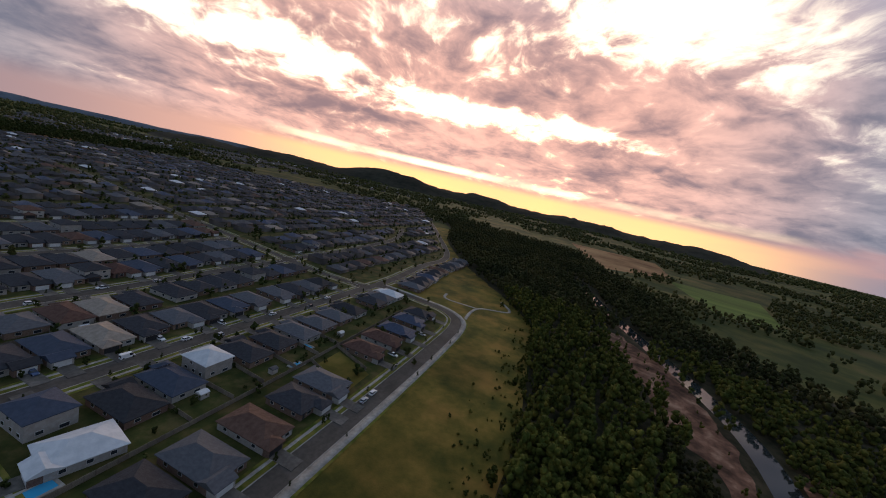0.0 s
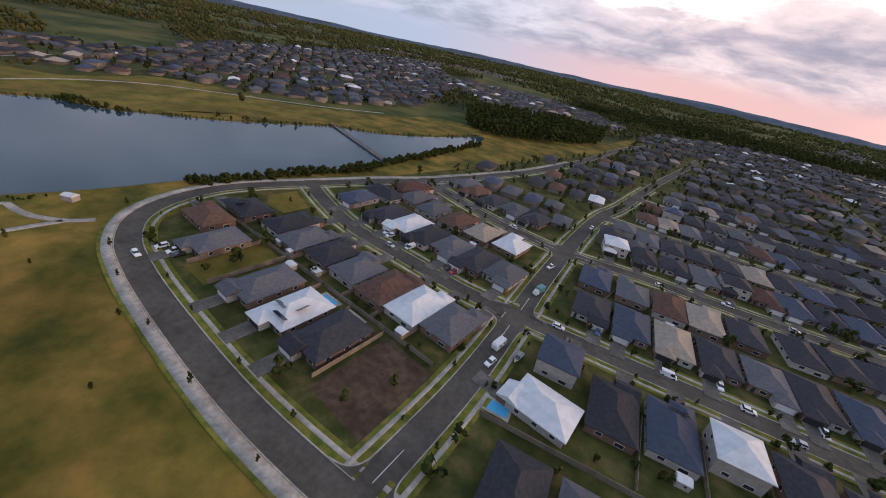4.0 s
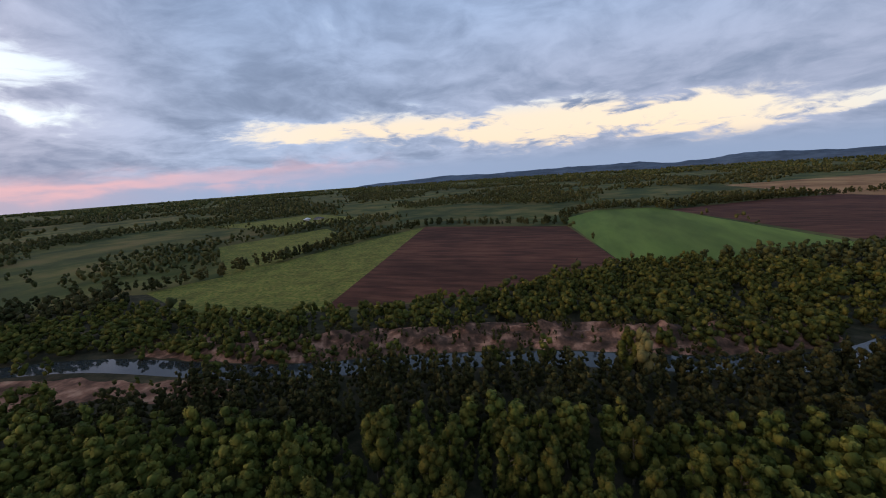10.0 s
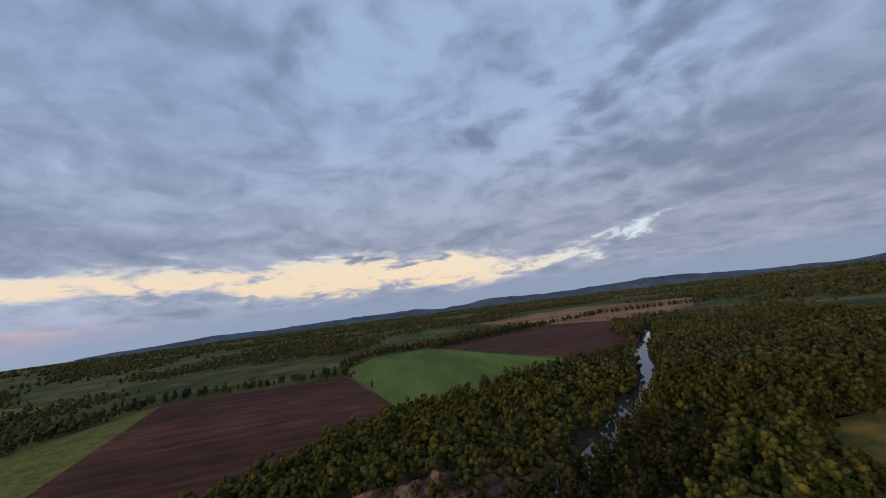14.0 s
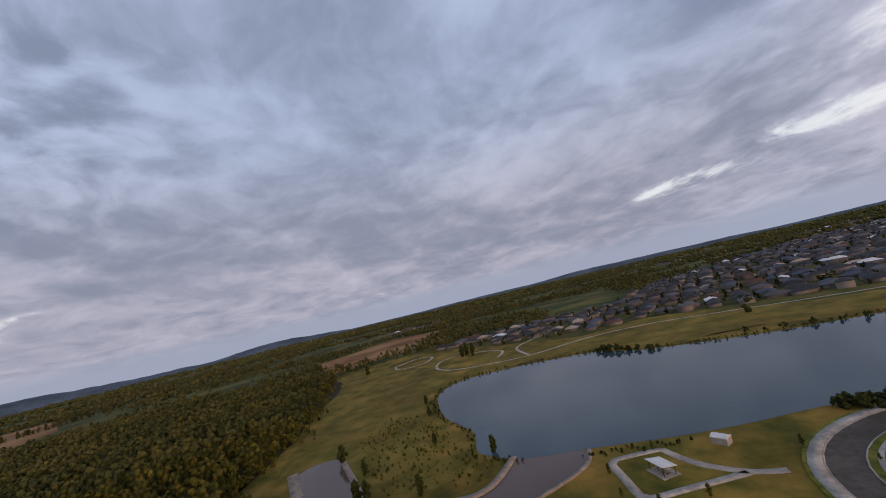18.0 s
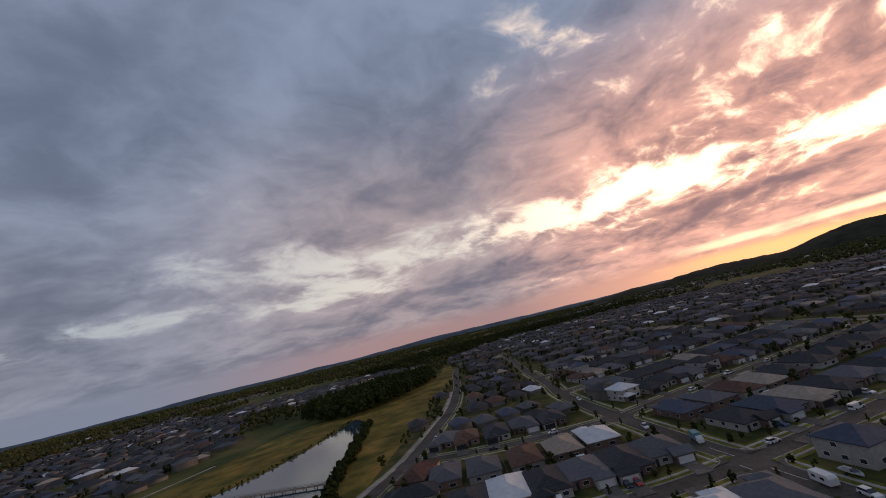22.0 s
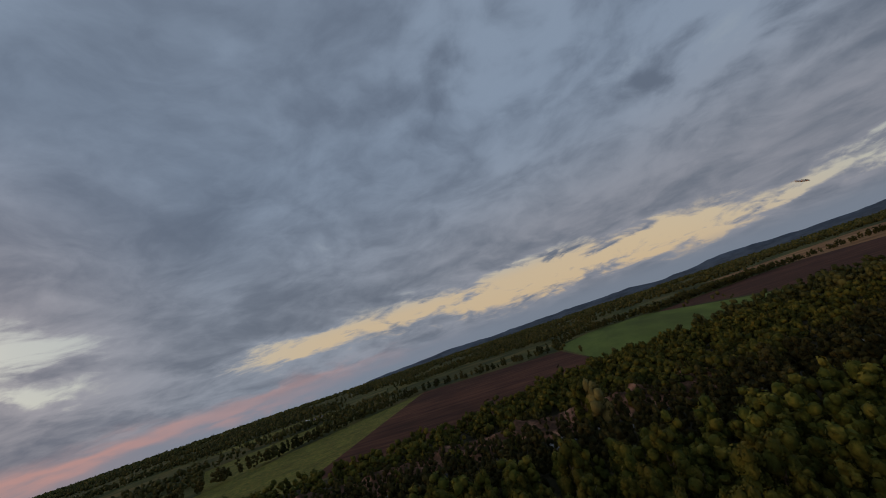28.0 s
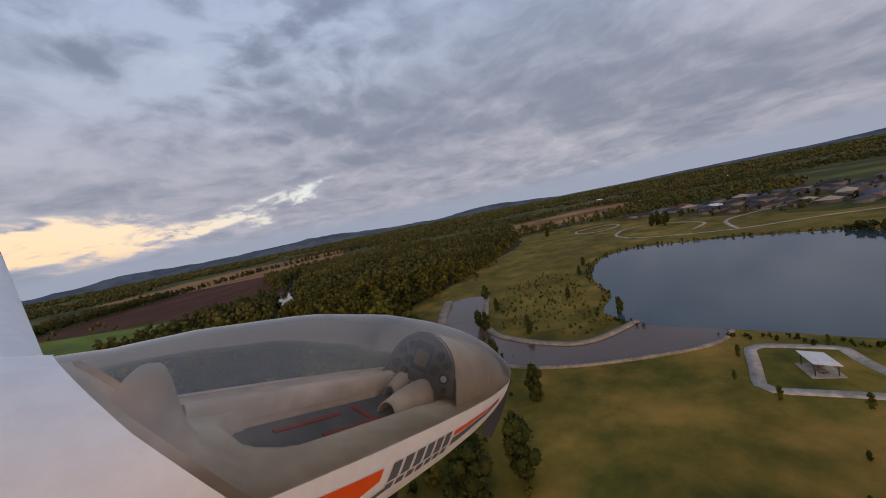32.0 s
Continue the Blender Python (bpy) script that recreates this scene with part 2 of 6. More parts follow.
gold = w.math("MULTIPLY", w.smooth(facing, 0.74, 0.95), w.math("SUBTRACT", 1.0, w.smooth(up, 0.016, 0.036)))
sky = w.mix(w.math("MULTIPLY", gold, w.math("ADD", 0.3, slot_noise)), sky, rgba(1.7, 0.90, 0.34))
rim = w.math("MULTIPLY", w.math("MULTIPLY", w.smooth(up, 0.034, 0.042), w.math("SUBTRACT", 1.0, w.smooth(up, 0.047, 0.058))), w.smooth(facing, 0.80, 0.95))
sky = w.mix(w.math("MULTIPLY", rim, w.smooth(slot_noise, 0.35, 0.6)), sky, rgba(2.6, 2.0, 1.2))
background = w.add("ShaderNodeBackground", Color=sky, Strength=1.0)
w.tree.links.new(background.outputs[0], w.add("ShaderNodeOutputWorld").inputs[0])

sun = new("sun", bpy.data.lights.new("sun", "SUN"))
sun.data.energy, sun.data.angle, sun.data.color = 0.6, radians(12), (1.0, 0.72, 0.5)
sun.matrix_world = look(SUN_DIR * 100 + Vector((0, 0, 14)), (0, 0, 0))


# ---- materials ----
def surface(name, colours, scale=1.0, rough=0.9, metal=0.0, bump=0.0, bump_scale=None, vary=0.0, coarse=0.0, coord="Object", stretch=(1, 1, 1), spec=0.12, detail=5.0):
    """A mottled surface: fine noise between colours, a coarse second scale, relief, and a spread from object to object."""
    m = bpy.data.materials.new(name)
    m.use_nodes = True
    n = Nodes(m.node_tree)
    place = n.vec("MULTIPLY", n.add("ShaderNodeTexCoord").outputs[coord], stretch)
    fine = n.noise(place, scale, detail, 0.62)
    step = 1.0 / max(1, len(colours) - 1)
    base = n.ramp(n.smooth(fine, 0.28, 0.72), *[(i * step, c) for i, c in enumerate(colours)])
    if coarse:
        blotch = n.smooth(n.noise(place, scale * coarse, 4.0, 0.6), 0.3, 0.7)
        hsv = n.add("ShaderNodeHueSaturation", Color=base, Value=n.math("ADD", 0.72, n.math("MULTIPLY", blotch, 0.5)))
        base = hsv.outputs[0]
    if vary:
        rnd = n.add("ShaderNodeObjectInfo").outputs["Random"]
        isle = n.add("ShaderNodeNewGeometry").outputs["Random Per Island"]
        spread = n.math("ADD", 1.0 - vary, n.math("MULTIPLY", n.math("ADD", rnd, isle), vary))
        base = n.add("ShaderNodeHueSaturation", Color=base, Value=spread, Hue=n.math("ADD", 0.5, n.math("MULTIPLY", n.math("SUBTRACT", rnd, 0.5), 0.05 * vary))).outputs[0]
    bsdf = n.add("ShaderNodeBsdfPrincipled", Roughness=rough, Metallic=metal)
    bsdf.inputs["Specular IOR Level"].default_value = spec
    n.put(bsdf.inputs["Base Color"], base)
    if bump:
        relief = n.add("ShaderNodeBump", Strength=bump, Distance=0.1, Height=n.noise(place, bump_scale or scale * 3, 4.0, 0.6))
        n.put(bsdf.inputs["Normal"], relief.outputs[0])
    n.tree.links.new(bsdf.outputs[0], n.add("ShaderNodeOutputMaterial").inputs[0])
    return m


M = {}
M["grass"] = surface("meadow_grass", [(0.048, 0.056, 0.0108), (0.110, 0.093, 0.0172), (0.182, 0.128, 0.0265), (0.285, 0.168, 0.041)], 0.05, 0.95, bump=0.8, bump_scale=1.5, coarse=0.3, detail=10.0)
M["scrub"] = surface("rough_pasture", [(0.0221, 0.0338, 0.0094), (0.0409, 0.0546, 0.0135), (0.0865, 0.0858, 0.0229), (0.1336, 0.1014, 0.0354)], 0.012, 0.95, bump=0.5, bump_scale=0.5, coarse=0.2)
M["floor"] = surface("forest_floor", [(0.0168, 0.018, 0.0084), (0.036, 0.0336, 0.0168), (0.066, 0.0504, 0.0288)], 0.15, 0.95, bump=0.8, bump_scale=1.0, coarse=0.2)
M["lawn"] = surface("lawn", [(0.0602, 0.0822, 0.0135), (0.1289, 0.1346, 0.0247), (0.2063, 0.1644, 0.0392)], 0.3, 0.95, bump=0.4, bump_scale=4, coarse=0.2)
M["yard"] = surface("yards", [(0.028, 0.042, 0.010), (0.062, 0.064, 0.018), (0.125, 0.092, 0.036)], 0.12, 0.95, bump=0.4, bump_scale=2, coarse=0.4)
M["green"] = surface("crop_green", [(0.0801, 0.1207, 0.0202), (0.1248, 0.1725, 0.0322)], 0.04, 0.9, bump=0.4, bump_scale=2, coarse=0.3, stretch=(1, 0.2, 1))
M["soil"] = surface("ploughed_soil", [(0.0392, 0.0156, 0.0097), (0.0755, 0.029, 0.0174), (0.1131, 0.0483, 0.027)], 0.12, 0.95, bump=0.8, bump_scale=0.8, coarse=0.12, stretch=(0.2, 1, 1))
M["rust"] = surface("dry_red_field", [(0.1392, 0.0633, 0.0274), (0.253, 0.138, 0.0587), (0.3162, 0.1955, 0.088)], 0.01, 0.95, coarse=0.3)
M["earth"] = surface("bare_earth", [(0.060, 0.040, 0.026), (0.105, 0.070, 0.046)], 0.4, 0.95, bump=0.5, bump_scale=3, coarse=0.3)
M["sand"] = surface("river_sand", [(0.045, 0.026, 0.016), (0.13, 0.066, 0.042), (0.25, 0.13, 0.082), (0.44, 0.27, 0.175)], 0.075, 0.95, bump=0.8, bump_scale=0.8, coarse=0.3)
M["bank"] = surface("washed_earth", [(0.040, 0.025, 0.016), (0.085, 0.048, 0.030), (0.165, 0.086, 0.054), (0.38, 0.21, 0.135)], 0.16, 0.95, bump=1.0, bump_scale=0.9, coarse=0.25, detail=9.0)
M["asphalt"] = surface("asphalt", [(0.078, 0.068, 0.058), (0.110, 0.096, 0.081)], 0.6, 0.9, bump=0.2, bump_scale=20, coarse=0.1)
M["drive"] = surface("driveway_concrete", [(0.115, 0.105, 0.092), (0.175, 0.158, 0.138)], 0.8, 0.9, bump=0.2, bump_scale=10, coarse=0.15)
M["concrete"] = surface("pale_concrete", [(0.2875, 0.2645, 0.23), (0.414, 0.3795, 0.3335)], 0.8, 0.9, bump=0.2, bump_scale=10, coarse=0.15)
M["roof_dark"] = surface("dark_grey_roof", [(0.030, 0.031, 0.036), (0.048, 0.049, 0.056)], 0.7, 0.7, bump=0.5, bump_scale=6, vary=0.35, stretch=(1, 1, 4))
M["roof_grey"] = surface("mid_grey_roof", [(0.085, 0.086, 0.095), (0.120, 0.120, 0.130)], 0.7, 0.7, bump=0.5, bump_scale=6, vary=0.3, stretch=(1, 1, 4))
M["roof_blue"] = surface("slate_blue_roof", [(0.045, 0.058, 0.090), (0.065, 0.080, 0.120)], 0.7, 0.6, bump=0.5, bump_scale=6, vary=0.3)
M["roof_white"] = surface("pale_metal_roof", [(0.52, 0.54, 0.56), (0.66, 0.67, 0.68)], 0.4, 0.5, bump=0.2, bump_scale=5, vary=0.12)
M["roof_brown"] = surface("red_brown_roof", [(0.085, 0.045, 0.034), (0.130, 0.075, 0.058)], 0.7, 0.8, bump=0.5, bump_scale=6, vary=0.3)
M["roof_tan"] = surface("tan_tile_roof", [(0.26, 0.21, 0.165), (0.36, 0.30, 0.245)], 0.7, 0.8, bump=0.5, bump_scale=6, vary=0.25)
M["brick"] = surface("brick_wall", [(0.17, 0.105, 0.080), (0.26, 0.18, 0.14)], 2.5, 0.9, bump=0.4, bump_scale=12, vary=0.4)
M["far_wall"] = surface("dim_house_wall", [(0.12, 0.105, 0.095), (0.24, 0.21, 0.19)], 0.08, 0.9, vary=0.4)
M["render"] = surface("rendered_wall", [(0.36, 0.33, 0.30), (0.46, 0.43, 0.40)], 1.0, 0.9, bump=0.15, bump_scale=12, vary=0.35)
M["trim"] = surface("white_trim", [(0.62, 0.62, 0.61), (0.74, 0.74, 0.73)], 2.0, 0.6)
M["dark_metal"] = surface("dark_frame", [(0.03, 0.03, 0.032), (0.05, 0.05, 0.055)], 3.0, 0.5)
M["fence"] = surface("paling_fence", [(0.17, 0.14, 0.11), (0.28, 0.23, 0.18)], 2.0, 0.9, bump=0.4, bump_scale=8, vary=0.3, stretch=(4, 4, 1))
M["bark"] = surface("bark", [(0.09, 0.07, 0.05), (0.20, 0.17, 0.13)], 2.0, 0.95, bump=0.6, bump_scale=8, stretch=(3, 3, 0.6))
M["leaf"] = surface("leaves", [(0.029, 0.040, 0.0085), (0.070, 0.077, 0.0145), (0.155, 0.128, 0.025)], 0.22, 0.9, bump=0.9, bump_scale=2.2, vary=0.3, spec=0.1, coarse=0.4, detail=9.0)
M["leaf_dark"] = surface("dark_leaves", [(0.0205, 0.0297, 0.0071), (0.0478, 0.0564, 0.0143)], 0.5, 0.9, bump=0.9, bump_scale=2.2, vary=0.3, spec=0.1, detail=8.0)
M["leaf_slim"] = surface("needle_leaves", [(0.020, 0.024, 0.008), (0.045, 0.046, 0.014), (0.082, 0.070, 0.020)], 0.3, 0.9, bump=0.9, bump_scale=2.5, vary=0.3, spec=0.1, coarse=0.35, detail=8.0)
M["leaf_pale"] = surface("pale_gum_leaves", [(0.11, 0.10, 0.035), (0.20, 0.17, 0.06)], 0.4, 0.9, vary=0.3, spec=0.1)
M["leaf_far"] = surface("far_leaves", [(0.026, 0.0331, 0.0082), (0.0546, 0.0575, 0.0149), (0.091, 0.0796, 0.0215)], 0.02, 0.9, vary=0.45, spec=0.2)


def glass_material(name, colour, rough, spec=0.6):
    m = bpy.data.materials.new(name)
    m.use_nodes = True
    b = m.node_tree.nodes["Principled BSDF"]
    b.inputs["Base Color"].default_value, b.inputs["Roughness"].default_value, b.inputs["Specular IOR Level"].default_value = (*colour, 1), rough, spec
    return m


M["pane"] = glass_material("window_pane", (0.03, 0.035, 0.045), 0.08, 0.8)


def water_material(name, deep, ripple, scale):
    m = bpy.data.materials.new(name)
    m.use_nodes = True
    n = Nodes(m.node_tree)
    place = n.add("ShaderNodeTexCoord").outputs["Object"]
    tone = n.ramp(n.noise(place, 0.01, 3.0), (0.3, deep), (0.7, tuple(1.5 * c for c in deep)))
    b = n.add("ShaderNodeBsdfPrincipled", Roughness=0.06, IOR=1.33)
    n.put(b.inputs["Base Color"], tone)
    n.put(b.inputs["Normal"], n.add("ShaderNodeBump", Strength=ripple, Distance=0.05, Height=n.noise(place, scale, 3.0, 0.6)).outputs[0])
    n.tree.links.new(b.outputs[0], n.add("ShaderNodeOutputMaterial").inputs[0])
    return m


M["lake"] = water_material("lake_water", (0.026, 0.050, 0.062), 0.35, 0.9)
M["river"] = water_material("river_water", (0.022, 0.026, 0.026), 0.15, 0.5)
M["channel"] = water_material("channel_water", (0.085, 0.058, 0.045), 0.2, 0.8)
M["pool"] = water_material("pool_water", (0.05, 0.30, 0.50), 0.05, 1.0)


# ---- geometry helpers ----
def mesh_from(name, bm, material=None):
    me = bpy.data.meshes.new(name)
    bm.to_mesh(me)
    bm.free()
    if material:
        me.materials.append(material)
    return me


def part(name, bm, material, parent, label=""):
    ob = new(name, mesh_from(name, bm, material))
    ob.parent = parent
    return tagged(ob, label) if label else ob


def fast_mesh(name, verts, faces, material, smooth=False):
    """A mesh from arrays: verts (n, 3), faces (m, k)."""
    me = bpy.data.meshes.new(name)
    verts, faces = np.asarray(verts, np.float32), np.asarray(faces, np.int32)
    count, k = faces.shape
    me.vertices.add(len(verts))
    me.vertices.foreach_set("co", verts.ravel())
    me.loops.add(count * k)
    me.loops.foreach_set("vertex_index", faces.ravel())
    me.polygons.add(count)
    me.polygons.foreach_set("loop_start", np.arange(count, dtype=np.int32) * k)
    if smooth:
        me.polygons.foreach_set("use_smooth", np.ones(count, bool))
    me.update(calc_edges=True)
    me.materials.append(material)
    return me


def box(bm, x0, x1, y0, y1, z0, z1):
    v = [bm.verts.new(p) for p in ((x0, y0, z0), (x1, y0, z0), (x1, y1, z0), (x0, y1, z0), (x0, y0, z1), (x1, y0, z1), (x1, y1, z1), (x0, y1, z1))]
    for f in ((0, 3, 2, 1), (4, 5, 6, 7), (0, 1, 5, 4), (1, 2, 6, 5), (2, 3, 7, 6), (3, 0, 4, 7)):
        bm.faces.new([v[i] for i in f])
    return v


def curve_points(points, step=6.0, closed=False):
    """A smooth line through the points, with a point about every step metres."""
    pts = [np.array(q, float) for q in points]
    count = len(pts)
    out = []
    for i in range(count if closed else count - 1):
        a, b, c, d = (pts[(i + j) % count] if closed else pts[min(max(i + j, 0), count - 1)] for j in (-1, 0, 1, 2))
        n = max(1, int(np.linalg.norm(c - b) / step))
        for s in np.arange(n) / n:
            out.append(0.5 * (2 * b + (c - a) * s + (2 * a - 5 * b + 4 * c - d) * s**2 + (3 * b - a - 3 * c + d) * s**3))
    if not closed:
        out.append(pts[-1])
    return np.array(out)


def offset_line(line, by):
    """The line moved to its left by so many metres."""
    t = np.gradient(line, axis=0)
    t /= np.linalg.norm(t, axis=1)[:, None] + 1e-9
    return line + by * np.stack([-t[:, 1], t[:, 0]], 1)


def ribbon(name, line, left, right, z, material, thick=0.0, skip=None):
    """A strip along a line between two offsets, at height z; thick: a solid strip of that height down from z."""
    a, b = offset_line(line, left), offset_line(line, right)
    n = len(line)
    verts = [np.c_[a, np.full(n, z)], np.c_[b, np.full(n, z)]]
    if thick:
        verts += [np.c_[a, np.full(n, z - thick)], np.c_[b, np.full(n, z - thick)]]
    faces = []
    for i in range(n - 1):
        if skip is not None and skip(0.25 * (a[i] + a[i + 1] + b[i] + b[i + 1])):
            continue
        faces.append((n + i, n + i + 1, i + 1, i))
        if thick:
            faces.append((i, i + 1, 2 * n + i + 1, 2 * n + i))
            faces.append((3 * n + i, 3 * n + i + 1, n + i + 1, n + i))
    if not faces:
        return None
    return new(name, fast_mesh(name, np.concatenate(verts), faces, material))


def sheet(name, outline, z, material, smooth=True, step=8.0):
    line = curve_points(outline, step, True) if smooth else np.array(outline, float)
    bm = bmesh.new()
    f = bm.faces.new([bm.verts.new((x, y, z)) for x, y in line])
    bmesh.ops.triangulate(bm, faces=[f])
    bmesh.ops.recalc_face_normals(bm, faces=bm.faces)
    if sum(q.normal.z for q in bm.faces) < 0:
        bmesh.ops.reverse_faces(bm, faces=bm.faces)
    return new(name, mesh_from(name, bm, material))


def ragged(outline, step, rough, seed):
    """The outline with an uneven edge."""
    line = curve_points(outline, step, True)
    return [(x + rough * noise.noise(Vector((x * 0.09, y * 0.09, seed))), y + rough * noise.noise(Vector((x * 0.09, y * 0.09, seed + 7)))) for x, y in line]


def inside(points, outline):
    """Which of the points (n, 2) lie inside the outline."""
    x, y = points[:, 0], points[:, 1]
    hit = np.zeros(len(points), bool)
    q = np.array(outline, float)
    for (x0, y0), (x1, y1) in zip(q, np.roll(q, -1, 0)):
        cross = (y0 > y) != (y1 > y)
        hit ^= cross & (x < (x1 - x0) * (y - y0) / (y1 - y0 + 1e-12) + x0)
    return hit


def distance(points, line):
    """How far each point (n, 2) lies from a line's points."""
    return np.sqrt(((points[:, None] - line[None]) ** 2).sum(-1)).min(1)


# ---- ground, fields and water ----
def make_ground():
    rings = [0, 60, 120, 200, 300, 450, 650, 900, 1300, 1800, 2500, 3400, 4700]
    verts, faces, n = [(0, 0, 0)], [], 64
    for r in rings[1:]:
        verts += [(r * math.cos(2 * math.pi * i / n), r * math.sin(2 * math.pi * i / n), 0) for i in range(n)]
    bm = bmesh.new()
    vs = [bm.verts.new(v) for v in verts]
    for i in range(n):
        bm.faces.new((vs[0], vs[1 + i], vs[1 + (i + 1) % n]))
    for k in range(len(rings) - 2):
        for i in range(n):
            a, b = 1 + k * n, 1 + (k + 1) * n
            bm.faces.new((vs[a + i], vs[b + i], vs[b + (i + 1) % n], vs[a + (i + 1) % n]))
    return new("ground", mesh_from("ground", bm, M["scrub"]))


tagged(make_ground(), "rough dull green pasture reaching the far horizon", "ground", kind="structure")

LAKE = [(202, 158), (232, 170), (262, 175), (294, 174), (318, 157), (320, 120), (314, 90), (302, 58), (276, 38), (258, 8), (243, -22), (231, -59), (221, -92), (199, -117), (184, -149), (174, -187), (166, -240), (152, -215),
        (146, -190), (141, -134), (137, -73), (133, -41), (139, -9), (141, 21), (147, 48), (148, 68), (151, 90), (156, 110), (160, 126), (164, 143), (178, 158)]
CHANNEL = [(166, 147), (158, 122), (148, 127), (138, 143), (131, 164), (132, 186), (145, 206), (159, 218), (203, 240), (212, 222), (182, 208), (165, 200), (153, 188), (147, 169), (150, 156)]
RIVER = [(-900, -250), (-700, -90), (-560, 30), (-440, 90), (-350, 140), (-283, 178), (-227, 202), (-138, 216), (-79, 238), (-20, 254), (40, 262), (85, 278), (118, 304), (150, 333), (182, 362), (213, 394), (250, 450), (310, 520), (420, 640)]
MEADOW = [(-700, -270), (-560, -190), (-427, -82), (-324, 28), (-274, 72), (-212, 92), (-150, 112), (-60, 132), (0, 150), (48, 166), (95, 188), (136, 208), (178, 262), (290, 268), (500, 312), (560, 230), (520, 150), (400, 60), (300, -60), (262, -150), (232, -260),
          (160, -290), (100, -420), (90, -560), (60, -620), (20, -400), (20, -200), (-220, -120), (-400, -140), (-560, -300)]

tagged(sheet("meadow", MEADOW, 0.03, M["grass"], step=12), "golden green grass meadow between the houses and the forest", "meadow", kind="structure")
tagged(sheet("lake_water", LAKE, 0.07, M["lake"]), "calm grey blue lake reflecting the cloudy sky", "lake", kind="structure")
tagged(sheet("channel_water", CHANNEL, 0.06, M["channel"], step=4), "brown shallow channel below the lake outlet", "water", kind="structure")
river_line = curve_points(RIVER, 8)
FOREST = [(-900, -420), (-700, -270), (-560, -190), (-427, -82), (-324, 28), (-274, 72), (-212, 92), (-150, 112), (-60, 132), (0, 150), (48, 166), (95, 188), (136, 208), (178, 262), (290, 268), (500, 312), (620, 560), (420, 690), (380, 690),
          (285, 494), (198, 464), (114, 442), (45, 422), (18, 420), (-66, 332), (-112, 306), (-166, 284), (-246, 262), (-345, 292), (-420, 200), (-520, 150), (-650, 90), (-900, -60)]
tagged(sheet("forest_floor", ragged(FOREST, 9, 3.5, 3.0), 0.045, M["floor"], smooth=False), "dark leaf littered forest floor along the river", "ground", kind="structure")
tagged(ribbon("river_water", river_line, 7.0, -6.0, 0.09, M["river"]), "dark slow river winding through the forest", "river", kind="structure")
tagged(sheet("sand_bank", ragged([(-345, 122), (-331, 112), (-290, 118), (-255, 150), (-210, 160), (-190, 182), (-150, 190), (-140, 204), (-200, 196), (-240, 186), (-290, 168)], 4, 4.5, 7.7), 0.077, M["sand"], smooth=False), "reddish bare sand and earth bank beside the river", "sand bank", kind="structure")


def bank_height(x, along, off):
    """Height of the washed-out bank: off metres from the river's middle, faded at both ends."""
    fade = min(1.0, max(0.0, (x + 235) / 50)) * min(1.0, max(0.0, (95 - x) / 40))
    shape = np.interp(off, (6.5, 9, 13, 19, 25, 31, 40), (-0.3, 0.4, 2.6, 4.4, 5.4, 4.2, -0.4))
    rough = 0.75 + 0.8 * noise.fractal(Vector((along * 0.09, off * 0.10, 4.0)), 1.0, 2.0, 5)
    return -0.4 + (shape + 0.4) * fade * max(0.15, rough)


def make_bank():
    """The steep bare bank across the water, gullied and uneven."""
    line = river_line[(river_line[:, 0] > -240) & (river_line[:, 0] < 100)]
    line = curve_points(line[::2], 2.0)
    offs = np.arange(6.5, 40.1, 1.5)
    rows = [offset_line(line, o + 0.0) for o in offs]
    verts = []
    for o, row in zip(offs, rows):
        for i, (x, y) in enumerate(row):
            verts.append((x, y, bank_height(x, i * 2.0, o)))
    n = len(line)
    faces = [(k * n + i, k * n + i + 1, (k + 1) * n + i + 1, (k + 1) * n + i) for k in range(len(offs) - 1) for i in range(n - 1)]
    scrub = [(j, k) for k in range(4, len(offs) - 3) for j in range(0, n - 1)]
    return new("river_bank", fast_mesh("river_bank", verts, faces, M["bank"], True)), np.array(verts), scrub, n


river_bank, bank_verts, bank_cells, bank_row = make_bank()
tagged(river_bank, "steep reddish earth bank washed out by the river", "river bank", kind="structure")

FIELDS = (
    ("ploughed_field", "soil", [(-166, 288), (-246, 642), (-29, 622), (13, 444), (18, 424), (-66, 336), (-112, 310)], "dark brown ploughed soil field"),
    ("crop_field", "green", [(-28, 640), (-34, 700), (10, 795), (103, 813), (206, 488), (198, 466), (114, 444), (45, 424), (18, 424)], "bright green young crop field"),
    ("grass_field", "lawn", [(-341, 297), (-315, 350), (-293, 444), (-238, 640), (-163, 288), (-190, 274), (-246, 264)], "pale green pasture strip beside ploughed soil"),
    ("ploughed_field", "soil", [(118, 775), (222, 486), (300, 510), (420, 720), (560, 980), (300, 900)], "dark brown ploughed soil field"),
    ("dry_field", "rust", [(339, 1300), (800, 1500), (1000, 1150), (720, 860), (499, 800), (382, 950)], "dry reddish tan stubble field"),
    ("dry_field", "rust", [(560, 330), (760, 420), (980, 300), (900, 160), (640, 220)], "dry reddish tan stubble field"),
    ("crop_field", "green", [(-912, 140), (-964, 300), (-675, 290), (-640, 210)], "bright green young crop field"),
    ("dry_field", "rust", [(-1260, -151), (-1336, 90), (-965, 150), (-791, 20)], "dry brown field behind the forest"),
    ("crop_field", "lawn", [(-480, 480), (-294, 330), (-330, 560), (-420, 640)], "pale green pasture between tree rows"),
    ("grass_field", "lawn", [(-760, 700), (-520, 640), (-430, 780), (-640, 900)], "pale green pasture by a farmhouse"),
    ("dry_field", "rust", [(-40, -900), (-220, -1090), (-460, -1270), (-180, -960)], "dry tan field beyond the houses"),
)
